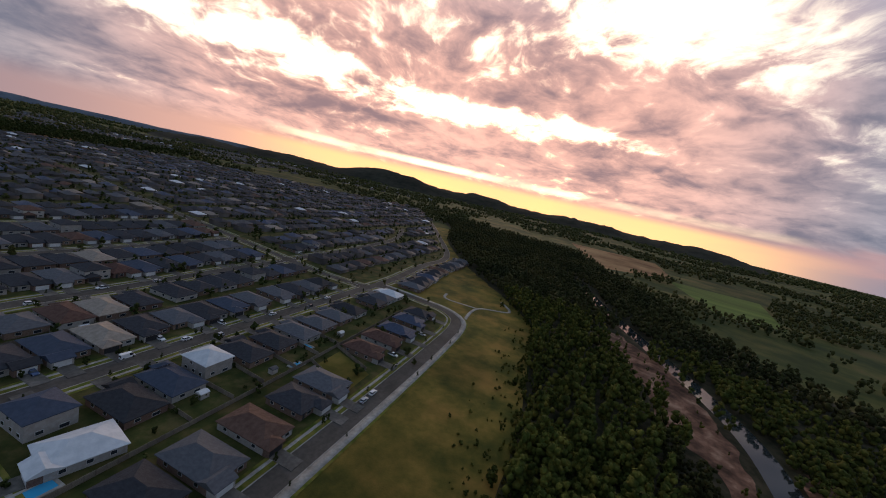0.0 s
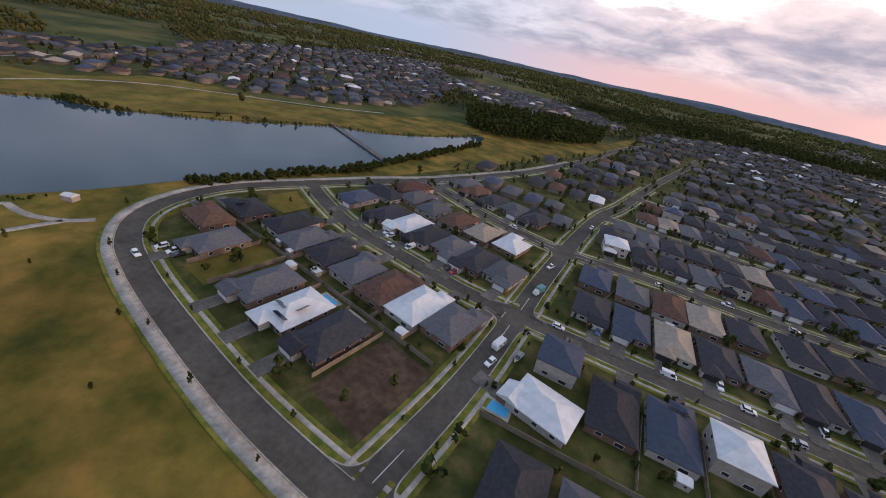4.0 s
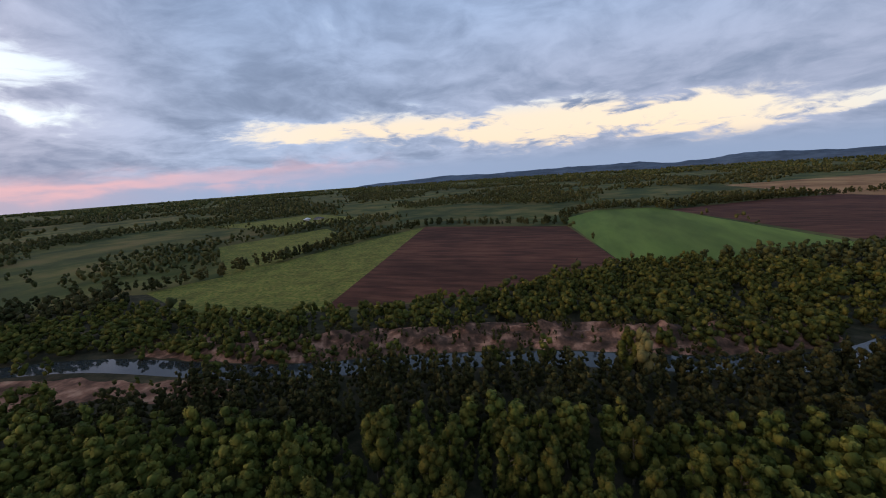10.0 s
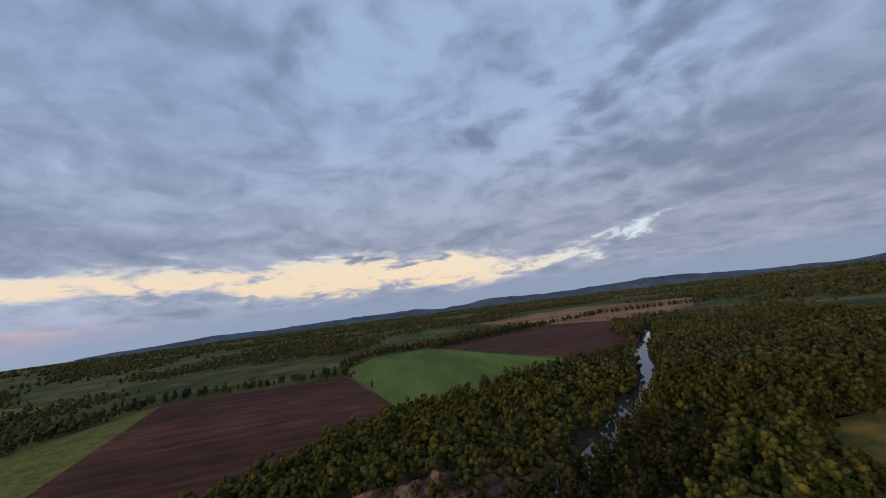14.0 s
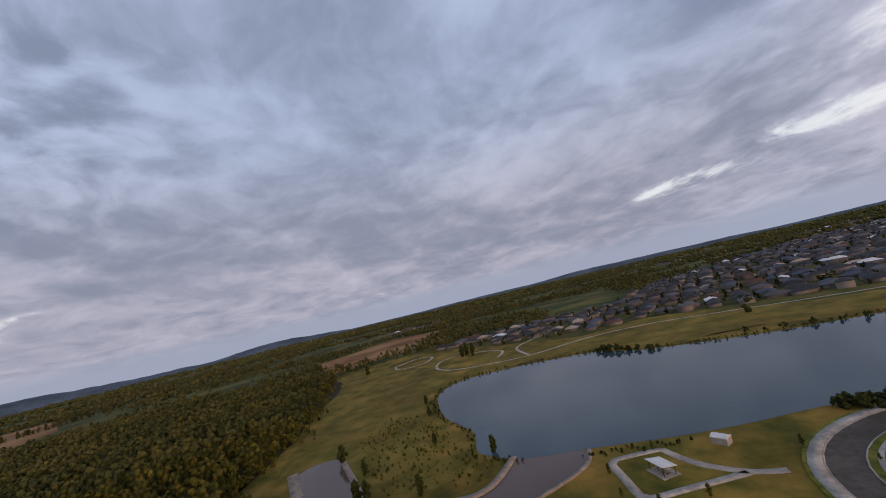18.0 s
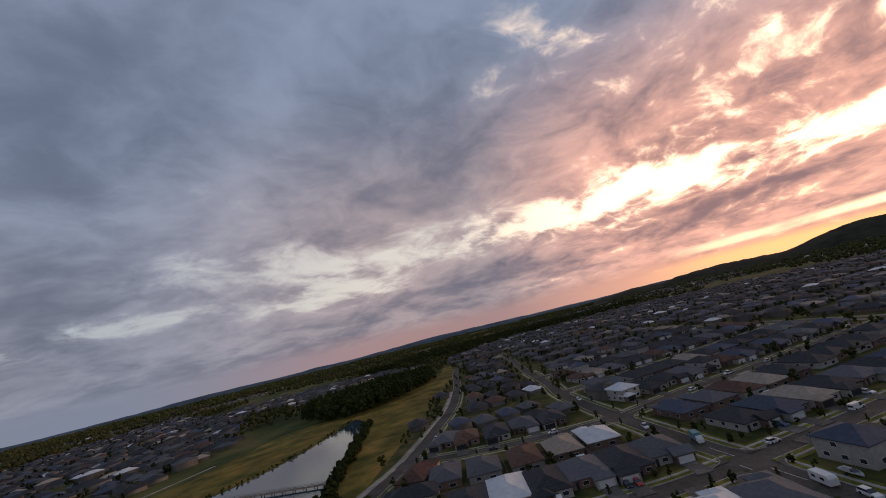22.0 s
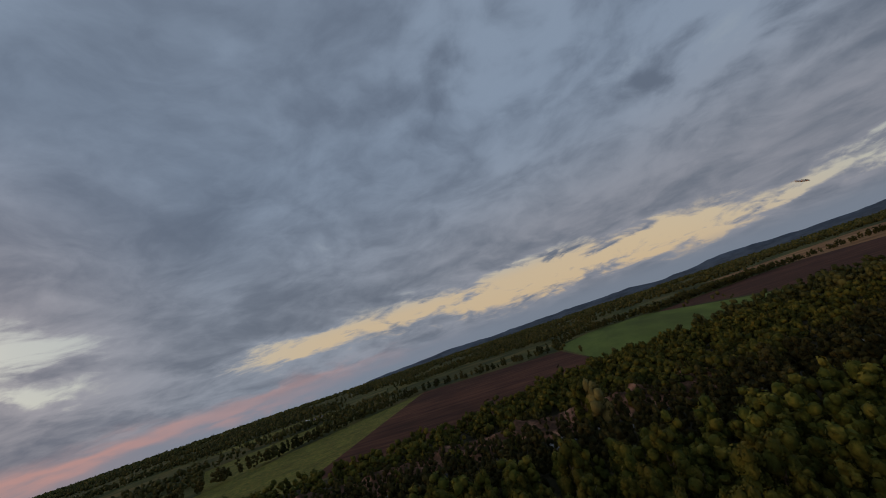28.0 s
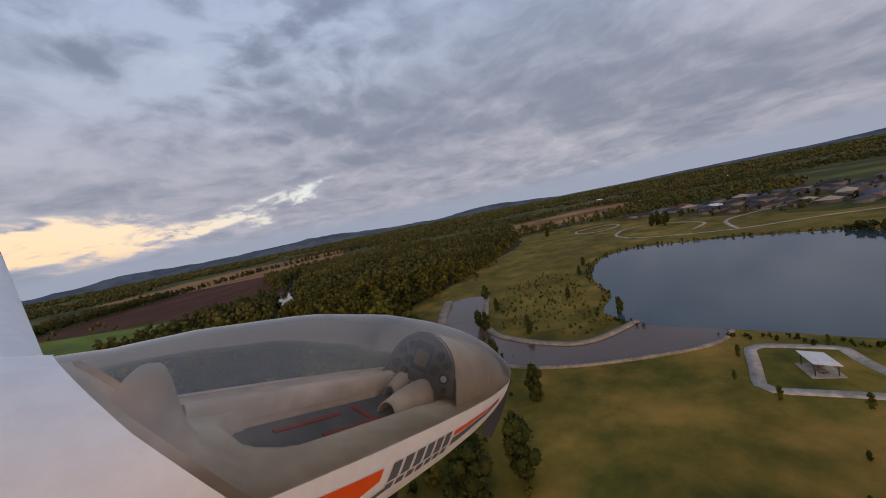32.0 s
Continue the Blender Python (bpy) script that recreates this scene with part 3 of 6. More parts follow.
for i, (name, mat, outline, label) in enumerate(FIELDS):
    tagged(sheet(name, outline, 0.06 + 0.004 * i, M[mat], smooth=False), label, "field", kind="structure")

# ---- streets ----
STREETS = {
    "ring_road": ([(60, -560), (72, -430), (71, -300), (76, -192), (86, -132), (98, -76), (110, -44), (121, -8), (129, 18), (132, 40), (127, 60), (117, 73), (103, 80), (88, 83), (60, 85), (14, 85), (-30, 80), (-76, 71), (-128, 60), (-177, 49), (-212, 40), (-229, 31), (-236, 16), (-235, 0), (-232, -28), (-228, -44)], 7.4),
    "main_street": ([(122, -4), (100, 3), (78, 8), (63, 9), (42, 8), (15, 7), (-8, 3), (-41, -4), (-81, -13), (-136, -25), (-199, -38), (-254, -50), (-328, -74), (-419, -100), (-545, -196), (-729, -347)], 7.4),
    "cross_street": ([(-16, 82), (-14, 43), (-9, 4), (-4, -31), (2, -85), (5, -138), (2, -180), (0, -300), (-6, -420), (-10, -560)], 7.4),
    "back_street": ([(99, -74), (63, -65), (31, -62), (0, -63), (-39, -76), (-81, -86), (-129, -100), (-201, -118)], 7.0),
    "side_street": ([(-214, -42), (-203, -80), (-198, -128), (-192, -200), (-184, -300), (-176, -420), (-166, -560)], 7.0),
    "third_street": ([(5, -138), (-60, -152), (-130, -170), (-196, -188)], 7.0),
    "fourth_street": ([(2, -214), (-60, -224), (-190, -258)], 7.0),
    "fifth_street": ([(-198, -118), (-300, -146), (-420, -190), (-520, -260)], 7.0),
}
LINES = {k: curve_points(v, 5.0) for k, (v, _) in STREETS.items()}


def near_other_road(own, clearance=0.4):
    others = [(LINES[k], STREETS[k][1] / 2 + clearance) for k in STREETS if k != own]
    return lambda q: any(((line - q) ** 2).sum(1).min() < (half + 0.6) ** 2 for line, half in others)


for i, (key, (_, width)) in enumerate(STREETS.items()):
    line, half, other = LINES[key], width / 2, near_other_road(key)
    tagged(ribbon("road", line, half, -half, 0.085 + 0.004 * i, M["asphalt"]), "grey asphalt residential street", "road", kind="structure")
    for s in (1, -1):
        kerb = ribbon("kerb", line, *sorted((s * half, s * (half + 0.35)), reverse=True), 0.24 + 0.003 * i, M["concrete"], 0.2, other)
        tagged(kerb, "pale concrete kerb along the street", "kerb", kind="structure")
        near = lambda q, o=other: o(q) or abs(q[0]) > 320 or q[1] < -260
        verge = ribbon("verge", line, *sorted((s * (half + 0.35), s * (half + 4.4)), reverse=True), 0.2 + 0.003 * i, M["lawn"], 0, near)
        if verge:
            tagged(verge, "mown grass verge beside the kerb", "verge", kind="structure")
        wide = key == "ring_road" and s == -1
        path = ribbon("footpath", line, *sorted((s * (half + (0.4 if wide else 2.0)), s * (half + (3.4 if wide else 3.2))), reverse=True), 0.226 + 0.003 * i, M["concrete"], 0.05, near)
        if path and (wide or key != "ring_road"):
            tagged(path, "pale concrete footpath along the street", "footpath", kind="structure")

# rounded corners and centre lines where the streets meet
M["line_paint"] = surface("road_line_paint", [(0.50, 0.50, 0.48), (0.68, 0.68, 0.66)], 3.0, 0.8)


def corner(p, da, db, half_a, half_b, radius, z):
    s = abs(da[0] * db[1] - da[1] * db[0])
    c = p + da * (half_b / s) + db * (half_a / s)
    f = np.linspace(0, 1, 9)[:, None]
    arc = (1 - f) ** 2 * (c + da * radius) + 2 * f * (1 - f) * c + f**2 * (c + db * radius)
    outline = [tuple(c)] + [tuple(q) for q in arc]
    tagged(sheet("road_corner", outline, z, M["asphalt"], smooth=False), "rounded asphalt corner where streets meet", "road", kind="structure")
    left = 0.35 if (da[0] * db[1] - da[1] * db[0]) < 0 else -0.35
    tagged(ribbon("kerb", arc, *sorted((0.0, left), reverse=True), z + 0.03, M["concrete"], 0.2), "pale concrete kerb round the corner", "kerb", kind="structure")


keys = list(STREETS)
for i, key in enumerate(keys):
    for other in keys[i + 1:]:
        a, c = LINES[key], LINES[other]
        gap = np.linalg.norm(a[:, None] - c[None], axis=2)
        m, k = np.unravel_index(gap.argmin(), gap.shape)
        if gap[m, k] > 5 or math.hypot(*c[k]) > 330:
            continue
        p = c[k] if k in (0, len(c) - 1) or m not in (0, len(a) - 1) else a[m]
        arms = []
        for line, at in ((a, m), (c, k)):
            ends = []
            for far in (at + 3, at - 3):
                if 0 <= far < len(line):
                    v = line[far] - line[at]
                    ends.append(v / np.linalg.norm(v))
            arms.append(ends)
        for da in arms[0]:
            for db in arms[1]:
                if abs(da[0] * db[1] - da[1] * db[0]) > 0.5:
                    corner(p, da, db, STREETS[key][1] / 2, STREETS[other][1] / 2, 6.5, 0.262)
        minor = 0 if len(arms[0]) == 1 else 1
        for v in arms[minor]:
            mark = np.array([p + v * q for q in np.linspace(5.5, 15.0, 4)])
            tagged(ribbon("centre_line", mark, 0.09, -0.09, 0.135, M["line_paint"]), "white painted line at the street's mouth", "road marking", kind="structure")
for points, width in (([(121, 84), (124, 91), (132, 98), (140, 101), (145.5, 102), (146.5, 104), (147, 111), (147, 117), (145, 119), (136, 119.5), (126, 120), (124, 118), (124, 106), (124, 92)], 2.6), ([(-232, 36), (-268, 28), (-290, 46), (-310, 30)], 2.4), ([(-268, 28), (-262, 2), (-275, -6)], 2.4)):
    tagged(ribbon("park_path", curve_points(points, 3.0), width / 2, -width / 2, 0.15, M["concrete"], 0.1), "pale concrete park path through grass", "path", kind="structure")


# ---- distant hills and woods ----
def ridge(name, radius, yaw0, yaw1, height, seed, label, material="hill"):
    """A long low hill range on the horizon, rising and falling by noise."""
    n, rows = 160, ((-260, 0.0), (-120, 0.55), (0, 1.0), (160, 0.6), (300, 0.0))
    verts, faces = [], []
    for i in range(n + 1):
        a = radians(yaw0 + (yaw1 - yaw0) * i / n)
        edge = math.sin(math.pi * i / n) ** 0.35
        h = height * edge * (0.55 + 0.45 * noise.fractal(Vector((i * 0.045, seed, 0)), 1.0, 2.0, 5) + 0.05 * noise.noise(Vector((i * 0.9, seed, 3))))
        for d, f in rows:
            r = radius + d
            verts.append((-math.sin(a) * r, math.cos(a) * r, h * f - 0.5))
    k = len(rows)
    for i in range(n):
        for j in range(k - 1):
            faces.append((i * k + j, (i + 1) * k + j, (i + 1) * k + j + 1, i * k + j + 1))
    ob = new(name, fast_mesh(name, verts, faces, M[material]))
    return tagged(ob, label, "hill", kind="structure")


# distance haze is put into this base colour, bluer than the woods themselves
M["hill"] = surface("haze_tinted_hill", [(0.060, 0.084, 0.115), (0.085, 0.115, 0.150)], 0.02, 1.0, coarse=0.2, spec=0.1)
ridge("hill_range", 4200, -75, 32, 128, 1.0, "wooded hills on the horizon, coloured blue grey for haze")
# darker copy of the hill surface: the backlit silhouette is put into its colour
M["backlit_hill"] = surface("backlit_wooded_hill", [(0.020, 0.022, 0.016), (0.045, 0.042, 0.028)], 0.02, 1.0, coarse=0.2, spec=0.1)
ridge("hill_range", 2900, 78, 160, 135, 5.0, "wooded hill coloured dark as a silhouette under the dawn sky", "backlit_hill")
ridge("hill_range", 4300, 120, 290, 75, 9.0, "hills beyond the suburb, coloured dim blue for haze")


# ---- trees ----
def trunk_mesh(rng, height, base, girth, spread, limbs=5):
    """A tapered, slightly bent trunk with a few limbs."""
    bm = bmesh.new()

    def limb(a, b, r0, r1, sides=6):
        a, b = Vector(a), Vector(b)
        q = (b - a).to_track_quat("Z", "Y")
        rings = []
        for f in (0, 0.5, 1):
            c = a.lerp(b, f) + (Vector((rng.uniform(-1, 1), rng.uniform(-1, 1), 0)) * 0.15 * r0 * 3 if f == 0.5 else Vector())
            r = r0 + (r1 - r0) * f
            rings.append([bm.verts.new(c + q @ Vector((r * math.cos(k * 2 * math.pi / sides), r * math.sin(k * 2 * math.pi / sides), 0))) for k in range(sides)])
        for p, n in zip(rings, rings[1:]):
            for k in range(sides):
                bm.faces.new((p[k], p[(k + 1) % sides], n[(k + 1) % sides], n[k]))

    top = (rng.uniform(-0.5, 0.5), rng.uniform(-0.5, 0.5), height * 0.8)
    limb((0, 0, -0.3), top, girth, girth * 0.3)
    for _ in range(limbs):
        f, a = rng.uniform(0.4, 0.85), rng.uniform(0, 6.28)
        s = (top[0] * f, top[1] * f, top[2] * f)
        limb(s, (s[0] + spread * 0.6 * math.cos(a), s[1] + spread * 0.6 * math.sin(a), s[2] + height * 0.15), girth * 0.4, girth * 0.12, 5)
    return mesh_from("trunk", bm, M["bark"])


def cube_sphere():
    """A small ball of quads: verts on the unit sphere, and faces that share them."""
    index, verts, faces = {}, [], []
    for axis in range(3):
        for sign in (-1, 1):
            for i in range(2):
                for j in range(2):
                    quad = []
                    for a, b in ((i, j), (i + 1, j), (i + 1, j + 1), (i, j + 1)):
                        p = [0, 0, 0]
                        p[axis], p[(axis + 1) % 3], p[(axis + 2) % 3] = sign, a - 1, b - 1
                        if tuple(p) not in index:
                            index[tuple(p)] = len(verts)
                            verts.append(np.array(p) / np.linalg.norm(p))
                        quad.append(index[tuple(p)])
                    faces.append(quad if sign > 0 else quad[::-1])
    return np.array(verts), np.array(faces)


BALL, BALL_FACES = cube_sphere()


def crown_mesh(rng, lobes, leaves, size):
    """A crown of rough lobes (centre, radius, stretch upward), each set with small leaf clumps that break its outline."""
    verts, faces, start = [], [], 0
    for cx, cy, cz, r, tall in lobes:
        centre = np.array([cx, cy, cz])
        body = centre + BALL * (r * rng.uniform(0.62, 0.98, (len(BALL), 1))) * np.array([1, 1, tall])
        verts.append(body)
        faces.append(BALL_FACES + start)
        start += len(body)
        d = rng.normal(size=(leaves, 3))
        d[:, 2] += 0.25
        d /= np.linalg.norm(d, axis=1)[:, None]
        at = centre + d * (r * rng.uniform(0.74, 1.12, (leaves, 1))) * np.array([1, 1, tall])
        n = d + 0.38 * rng.normal(size=(leaves, 3))
        n /= np.linalg.norm(n, axis=1)[:, None]
        u = np.cross(n, rng.normal(size=(leaves, 3)))
        u /= np.linalg.norm(u, axis=1)[:, None] + 1e-9
        v = np.cross(n, u)
        q = size * rng.uniform(0.55, 1.35, (leaves, 1))
        verts.append(np.stack([at - u * q - 0.5 * v * q, at + 0.9 * u * q - 0.6 * v * q, at + 0.7 * u * q + 0.8 * v * q, at - 0.6 * u * q + 0.5 * v * q], 1).reshape(-1, 3))
        faces.append(np.arange(4 * leaves).reshape(-1, 4) + start)
        start += 4 * leaves
    return np.concatenate(verts), np.concatenate(faces)


def lobes_of(rng, count, height, base, spread, peak=0.8):
    """Lobes up a crown that is widest in its lower half and closes to a rounded tip."""
    out = []
    for i in range(count):
        f = (i + rng.uniform(0.1, 0.9)) / count
        wide = spread * (0.35 + 0.65 * math.sin(math.pi * min(1, max(0.12, f**peak))))
        a, q = 2.4 * i + rng.uniform(-0.6, 0.6), wide * rng.uniform(0.15, 0.75)
        out.append((q * math.cos(a), q * math.sin(a), base + (0.06 + 0.86 * f) * (height - base), spread * rng.uniform(0.26, 0.46) * (1.08 - 0.35 * f), rng.uniform(1.0, 1.6)))
    return out


TREE_KINDS = (  # height, crown base, spread, girth, lobes, leaves, leaf size, leaf material
    (13, 2.0, 3.3, 0.28, 20, 66, 0.19, "leaf"),
    (16, 2.4, 3.7, 0.34, 22, 70, 0.20, "leaf"),
    (11, 1.3, 2.9, 0.22, 17, 62, 0.18, "leaf"),
    (18, 5.0, 4.2, 0.40, 22, 66, 0.20, "leaf"),
    (14, 0.6, 4.2, 0.30, 20, 85, 0.26, "leaf_dark"),
    (15, 0.5, 4.4, 0.32, 22, 85, 0.26, "leaf_dark"),
    (13, 2.5, 3.2, 0.30, 9, 40, 0.40, "leaf_dark"),
    (15, 1.5, 1.9, 0.22, 10, 70, 0.17, "leaf_slim"),
    (21, 5.5, 5.6, 0.42, 15, 34, 0.26, "leaf_pale"),
)
TREE_PROTO = {}


def tree(kind, x, y, scale, turn, label, group):
    rng = np.random.default_rng(kind + 11)
    m = pose(x, y, 0, 0, 0, turn) @ Matrix.Diagonal((scale, scale, scale, 1))
    if kind not in TREE_PROTO:
        height, base, spread, girth, clumps, leaves, size, mat = TREE_KINDS[kind]
        trunk = new("tree", None)
        body = new("trunk", trunk_mesh(rng, height, base, girth, spread))
        body.parent = trunk
        verts, quads = crown_mesh(rng, lobes_of(rng, clumps, height, base, spread), leaves, size)
        crown = new("crown", fast_mesh("crown", verts, quads, M[mat], True))
        crown.parent = trunk
        TREE_PROTO[kind] = trunk
        trunk.matrix_basis = m
        ob = trunk
    else:
        ob = copy_thing(TREE_PROTO[kind], Matrix.Identity(4))
        ob.matrix_basis = m
    return tagged(ob, label, "tree", group=group)


def scatter(rng, outline, spacing, clear=()):
    """Points about spacing apart in an outline, clear of lines given with their clearance."""
    q = np.array(outline, float)
    lo, hi = q.min(0), q.max(0)
    gx, gy = np.meshgrid(np.arange(lo[0], hi[0], spacing), np.arange(lo[1], hi[1], spacing))
    pts = np.stack([gx.ravel(), gy.ravel()], 1)
    pts += rng.uniform(-0.48, 0.48, pts.shape) * spacing
    pts = pts[inside(pts, outline)]
    for line, gap in clear:
        if len(pts):
            pts = pts[distance(pts, line) > gap]
    return pts


def woods(name, pts, rng, heights, leaves, size, material, label, clumps=5, spread=0.27, slim=1.0, rise=None):
    """Many trees too far to count, as one mesh of leafy lobes; rise: the height of the ground under each."""
    verts, faces, start = [], [], 0
    templates = [crown_mesh(rng, lobes_of(rng, clumps, 1.0, 0.16, spread), leaves, size) for _ in range(8)]
    for i, (x, y) in enumerate(pts):
        h = rng.uniform(*heights)
        a = rng.uniform(0, 6.28)
        c, s = math.cos(a) * h, math.sin(a) * h
        t, quads = templates[i % 8]
        wide = slim * rng.uniform(0.8, 1.35)
        z = 0.0 if rise is None else rise[i]
        verts.append(np.stack([x + wide * (t[:, 0] * c - t[:, 1] * s), y + wide * (t[:, 0] * s + t[:, 1] * c), z + t[:, 2] * h], 1))
        faces.append(quads + start)
        start += len(t)
    return tagged(new(name, fast_mesh(name, np.concatenate(verts), np.concatenate(faces), material, True)), label, "woods", kind="stuff")


rng = np.random.default_rng(7)
sand_line = curve_points([(-140, 250), (-78, 258), (-30, 276), (10, 286)], 4)
sand_line2 = curve_points([(-335, 120), (-290, 140), (-240, 170), (-170, 192)], 4)
forest_clear = ((river_line, 8.5), (sand_line, 10), (sand_line2, 16))
NEAR_WOOD = [(-150, 114), (-60, 134), (0, 152), (48, 168), (95, 190), (136, 210), (160, 250), (120, 285), (80, 268), (40, 250), (-20, 242), (-79, 226), (-138, 204), (-190, 180)]
near_pts = scatter(rng, NEAR_WOOD, 5.6, forest_clear)
order = np.argsort(np.hypot(near_pts[:, 0] + 15, near_pts[:, 1] - 120))
for i, k in enumerate(order[:175]):
    x, y = near_pts[k]
    by_river = distance(near_pts[k:k + 1], river_line)[0] < 42
    kind = 7 if by_river else int(rng.choice([0, 1, 2, 3, 4], p=[0.33, 0.25, 0.22, 0.12, 0.08]))
    tree(kind, x, y, rng.uniform(0.62, 1.2), rng.uniform(0, 360), "olive green gum tree with a ragged crown", "forest trees")
rest = near_pts[order[175:]]
slim = distance(rest, river_line) < 48
woods("forest", rest[~slim], rng, (9, 17), 22, 0.024, M["leaf"], "olive green riverside gum forest", 12, 0.27)
river_oaks = np.concatenate([rest[slim], rest[slim] + rng.normal(scale=2.2, size=rest[slim].shape)])
river_oaks = river_oaks[distance(river_oaks, river_line) > 7.0]
woods("forest", river_oaks, rng, (9, 16), 18, 0.021, M["leaf_slim"], "dark slender river oaks close together along the water", 8, 0.18)
fringe_oaks = curve_points(offset_line(river_line[(river_line[:, 0] > -115) & (river_line[:, 0] < 170)], -8.0), 3.0)
fringe_oaks = fringe_oaks + rng.normal(scale=1.4, size=fringe_oaks.shape)
open_reach = np.array([noise.noise(Vector((x * 0.035, y * 0.035, 1.0))) for x, y in fringe_oaks])
woods("forest", fringe_oaks[open_reach < 0.22], rng, (8, 14), 18, 0.024, M["leaf_slim"], "dark river oaks leaning over the water's edge", 7, 0.21)
tree(8, 8, 240, 1.0, 40, "tall pale gum tree with a bare white trunk by the river", "")


def beyond_river(q):
    return q[:, 1] > np.interp(q[:, 0], river_line[:, 0], river_line[:, 1])


west = [(-900, -420), (-700, -270), (-560, -190), (-427, -82), (-324, 28), (-274, 72), (-212, 92), (-150, 114), (-190, 180), (-138, 204), (-79, 226), (-20, 242), (-60, 290), (-112, 300), (-166, 280), (-246, 258), (-345, 280), (-420, 200), (-520, 150), (-650, 90), (-900, -60)]
east = [(136, 210), (178, 262), (290, 268), (500, 312), (620, 560), (420, 690), (380, 690), (285, 494), (198, 464), (114, 442), (45, 422), (18, 420), (-66, 332), (-112, 306), (-60, 290), (20, 270), (120, 290), (160, 250)]
for outline, centre, reach, spacing in ((west, (-20.0, 110.0), 330, 7.6), (east, (20.0, 130.0), 300, 7.2)):
    pts = scatter(rng, outline, spacing, forest_clear)
    near = distance(pts, np.array([centre])) < reach
    far_side = beyond_river(pts)
    woods("forest", pts[near & ~far_side], rng, (9, 17), 15, 0.032, M["leaf"], "olive green riverside forest", 9, 0.29)
    woods("forest", pts[near & far_side], rng, (5, 10.5), 16, 0.045, M["leaf"], "low rounded bush between the river and the fields", 7, 0.48, 1.15)
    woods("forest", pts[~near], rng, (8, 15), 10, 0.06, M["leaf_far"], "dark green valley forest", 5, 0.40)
pts = scatter(rng, [(205, -268), (168, -250), (134, -296), (108, -372), (97, -432), (116, -505), (196, -522), (262, -430), (250, -330)], 7.5)
woods("woods", pts, rng, (9, 18), 12, 0.06, M["leaf_dark"], "dark woods at the end of the lake", 7, 0.34)

# far countryside: patches of trees out to the hills
SUBURB = [(120, -10), (130, 40), (100, 82), (-20, 84), (-180, 50), (-240, 30), (-236, -40), (-425, -98), (-545, -196), (-729, -347), (-960, -560), (-700, -860), (-450, -1080), (-43, -942), (90, -750), (70, -400)]
FAR_SUBURB = [(547, 179), (600, 110), (560, -62), (767, -256), (996, -729), (978, -1151), (420, -540), (290, -269), (300, -153), (355, -88), (405, -36), (400, 25), (450, 110)]
LAKE_TOWN = [(270, -440), (430, -560), (600, -760), (380, -900), (140, -740), (120, -600), (200, -530)]
open_land = [LAKE_TOWN] + [f[2] for f in FIELDS] + [SUBURB, FAR_SUBURB, MEADOW, FOREST, LAKE]


def countryside(spacing, nearest, farthest, level):
    """Tree places in clumps and belts over the plain, between two distances."""
    q = scatter(rng, [(-farthest, -farthest), (farthest, -farthest), (farthest, farthest), (-farthest, farthest)], spacing)
    away = np.hypot(q[:, 0], q[:, 1])
    q = q[(away > nearest) & (away < farthest)]
    for outline in open_land:
        q = q[~inside(q, outline)]
    clump = np.array([noise.fractal(Vector((x * 0.0030, y * 0.0030, 2.0)), 1.0, 2.0, 5) for x, y in q])
    return q[clump + 0.06 * rng.normal(size=len(q)) > level]


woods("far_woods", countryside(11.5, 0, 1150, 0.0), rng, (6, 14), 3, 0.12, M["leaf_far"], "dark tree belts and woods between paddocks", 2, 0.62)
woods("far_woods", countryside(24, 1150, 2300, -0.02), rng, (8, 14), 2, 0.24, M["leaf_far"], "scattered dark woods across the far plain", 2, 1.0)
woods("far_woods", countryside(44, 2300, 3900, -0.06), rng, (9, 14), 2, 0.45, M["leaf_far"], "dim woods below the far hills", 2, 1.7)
pts = scatter(rng, [(-450, -1095), (-43, -955), (100, -770), (330, -900), (160, -1180), (-300, -1330), (-640, -1250)], 12)
woods("woods", pts, rng, (10, 18), 6, 0.11, M["leaf_dark"], "dark forest belt beyond the suburb", 4, 0.36)
hedges = [[(-250, 655), (-150, 648), (-35, 640)], [(-40, 700), (0, 800), (110, 830), (300, 910)], [(-345, 300), (-320, 360), (-300, 450), (-255, 640)], [(110, 790), (330, 900), (560, 1000)], [(560, 1020), (900, 900)], [(-420, 200), (-360, 300)]]
hp = np.concatenate([np.repeat(curve_points(h, 7), 2, 0) for h in hedges])
hp = hp + rng.normal(scale=5, size=hp.shape)
spots = np.array([bank_verts[k * bank_row + j] for j, k in bank_cells])
thicket = np.array([noise.noise(Vector((x * 0.06, y * 0.06, 8.0))) for x, y, _ in spots])
spots = spots[(rng.uniform(size=len(spots)) < 0.08 + 0.24 * (thicket > 0.0))]
woods("bank_scrub", spots[:, :2], rng, (1.2, 4.5), 14, 0.07, M["leaf_slim"], "scrub and saplings on the washed-out bank", 4, 0.4, rise=spots[:, 2])
bank = scatter(rng, [(-345, 122), (-331, 112), (-290, 118), (-255, 150), (-210, 160), (-190, 182), (-150, 190), (-140, 204), (-200, 196), (-240, 186), (-290, 168)], 7.0)
bank = bank[rng.uniform(size=len(bank)) < 0.45]
woods("bank_scrub", bank, rng, (1.5, 5), 20, 0.08, M["leaf"], "scrub on the river sand", 5, 0.4)
edge = curve_points([(-324, 28), (-274, 72), (-212, 92), (-150, 112), (-60, 132), (0, 150), (48, 166), (95, 188), (136, 208), (178, 262), (290, 268), (500, 312)], 1.6)
edge = edge + rng.normal(scale=4.5, size=edge.shape)
woods("edge_scrub", edge, rng, (1.2, 7.0), 18, 0.065, M["leaf"], "scrub and saplings along the forest edge", 7, 0.36)
fringe = np.concatenate([offset_line(edge, -7.0), offset_line(edge, -14.0)[::2], offset_line(edge, -22.0)[::5]])
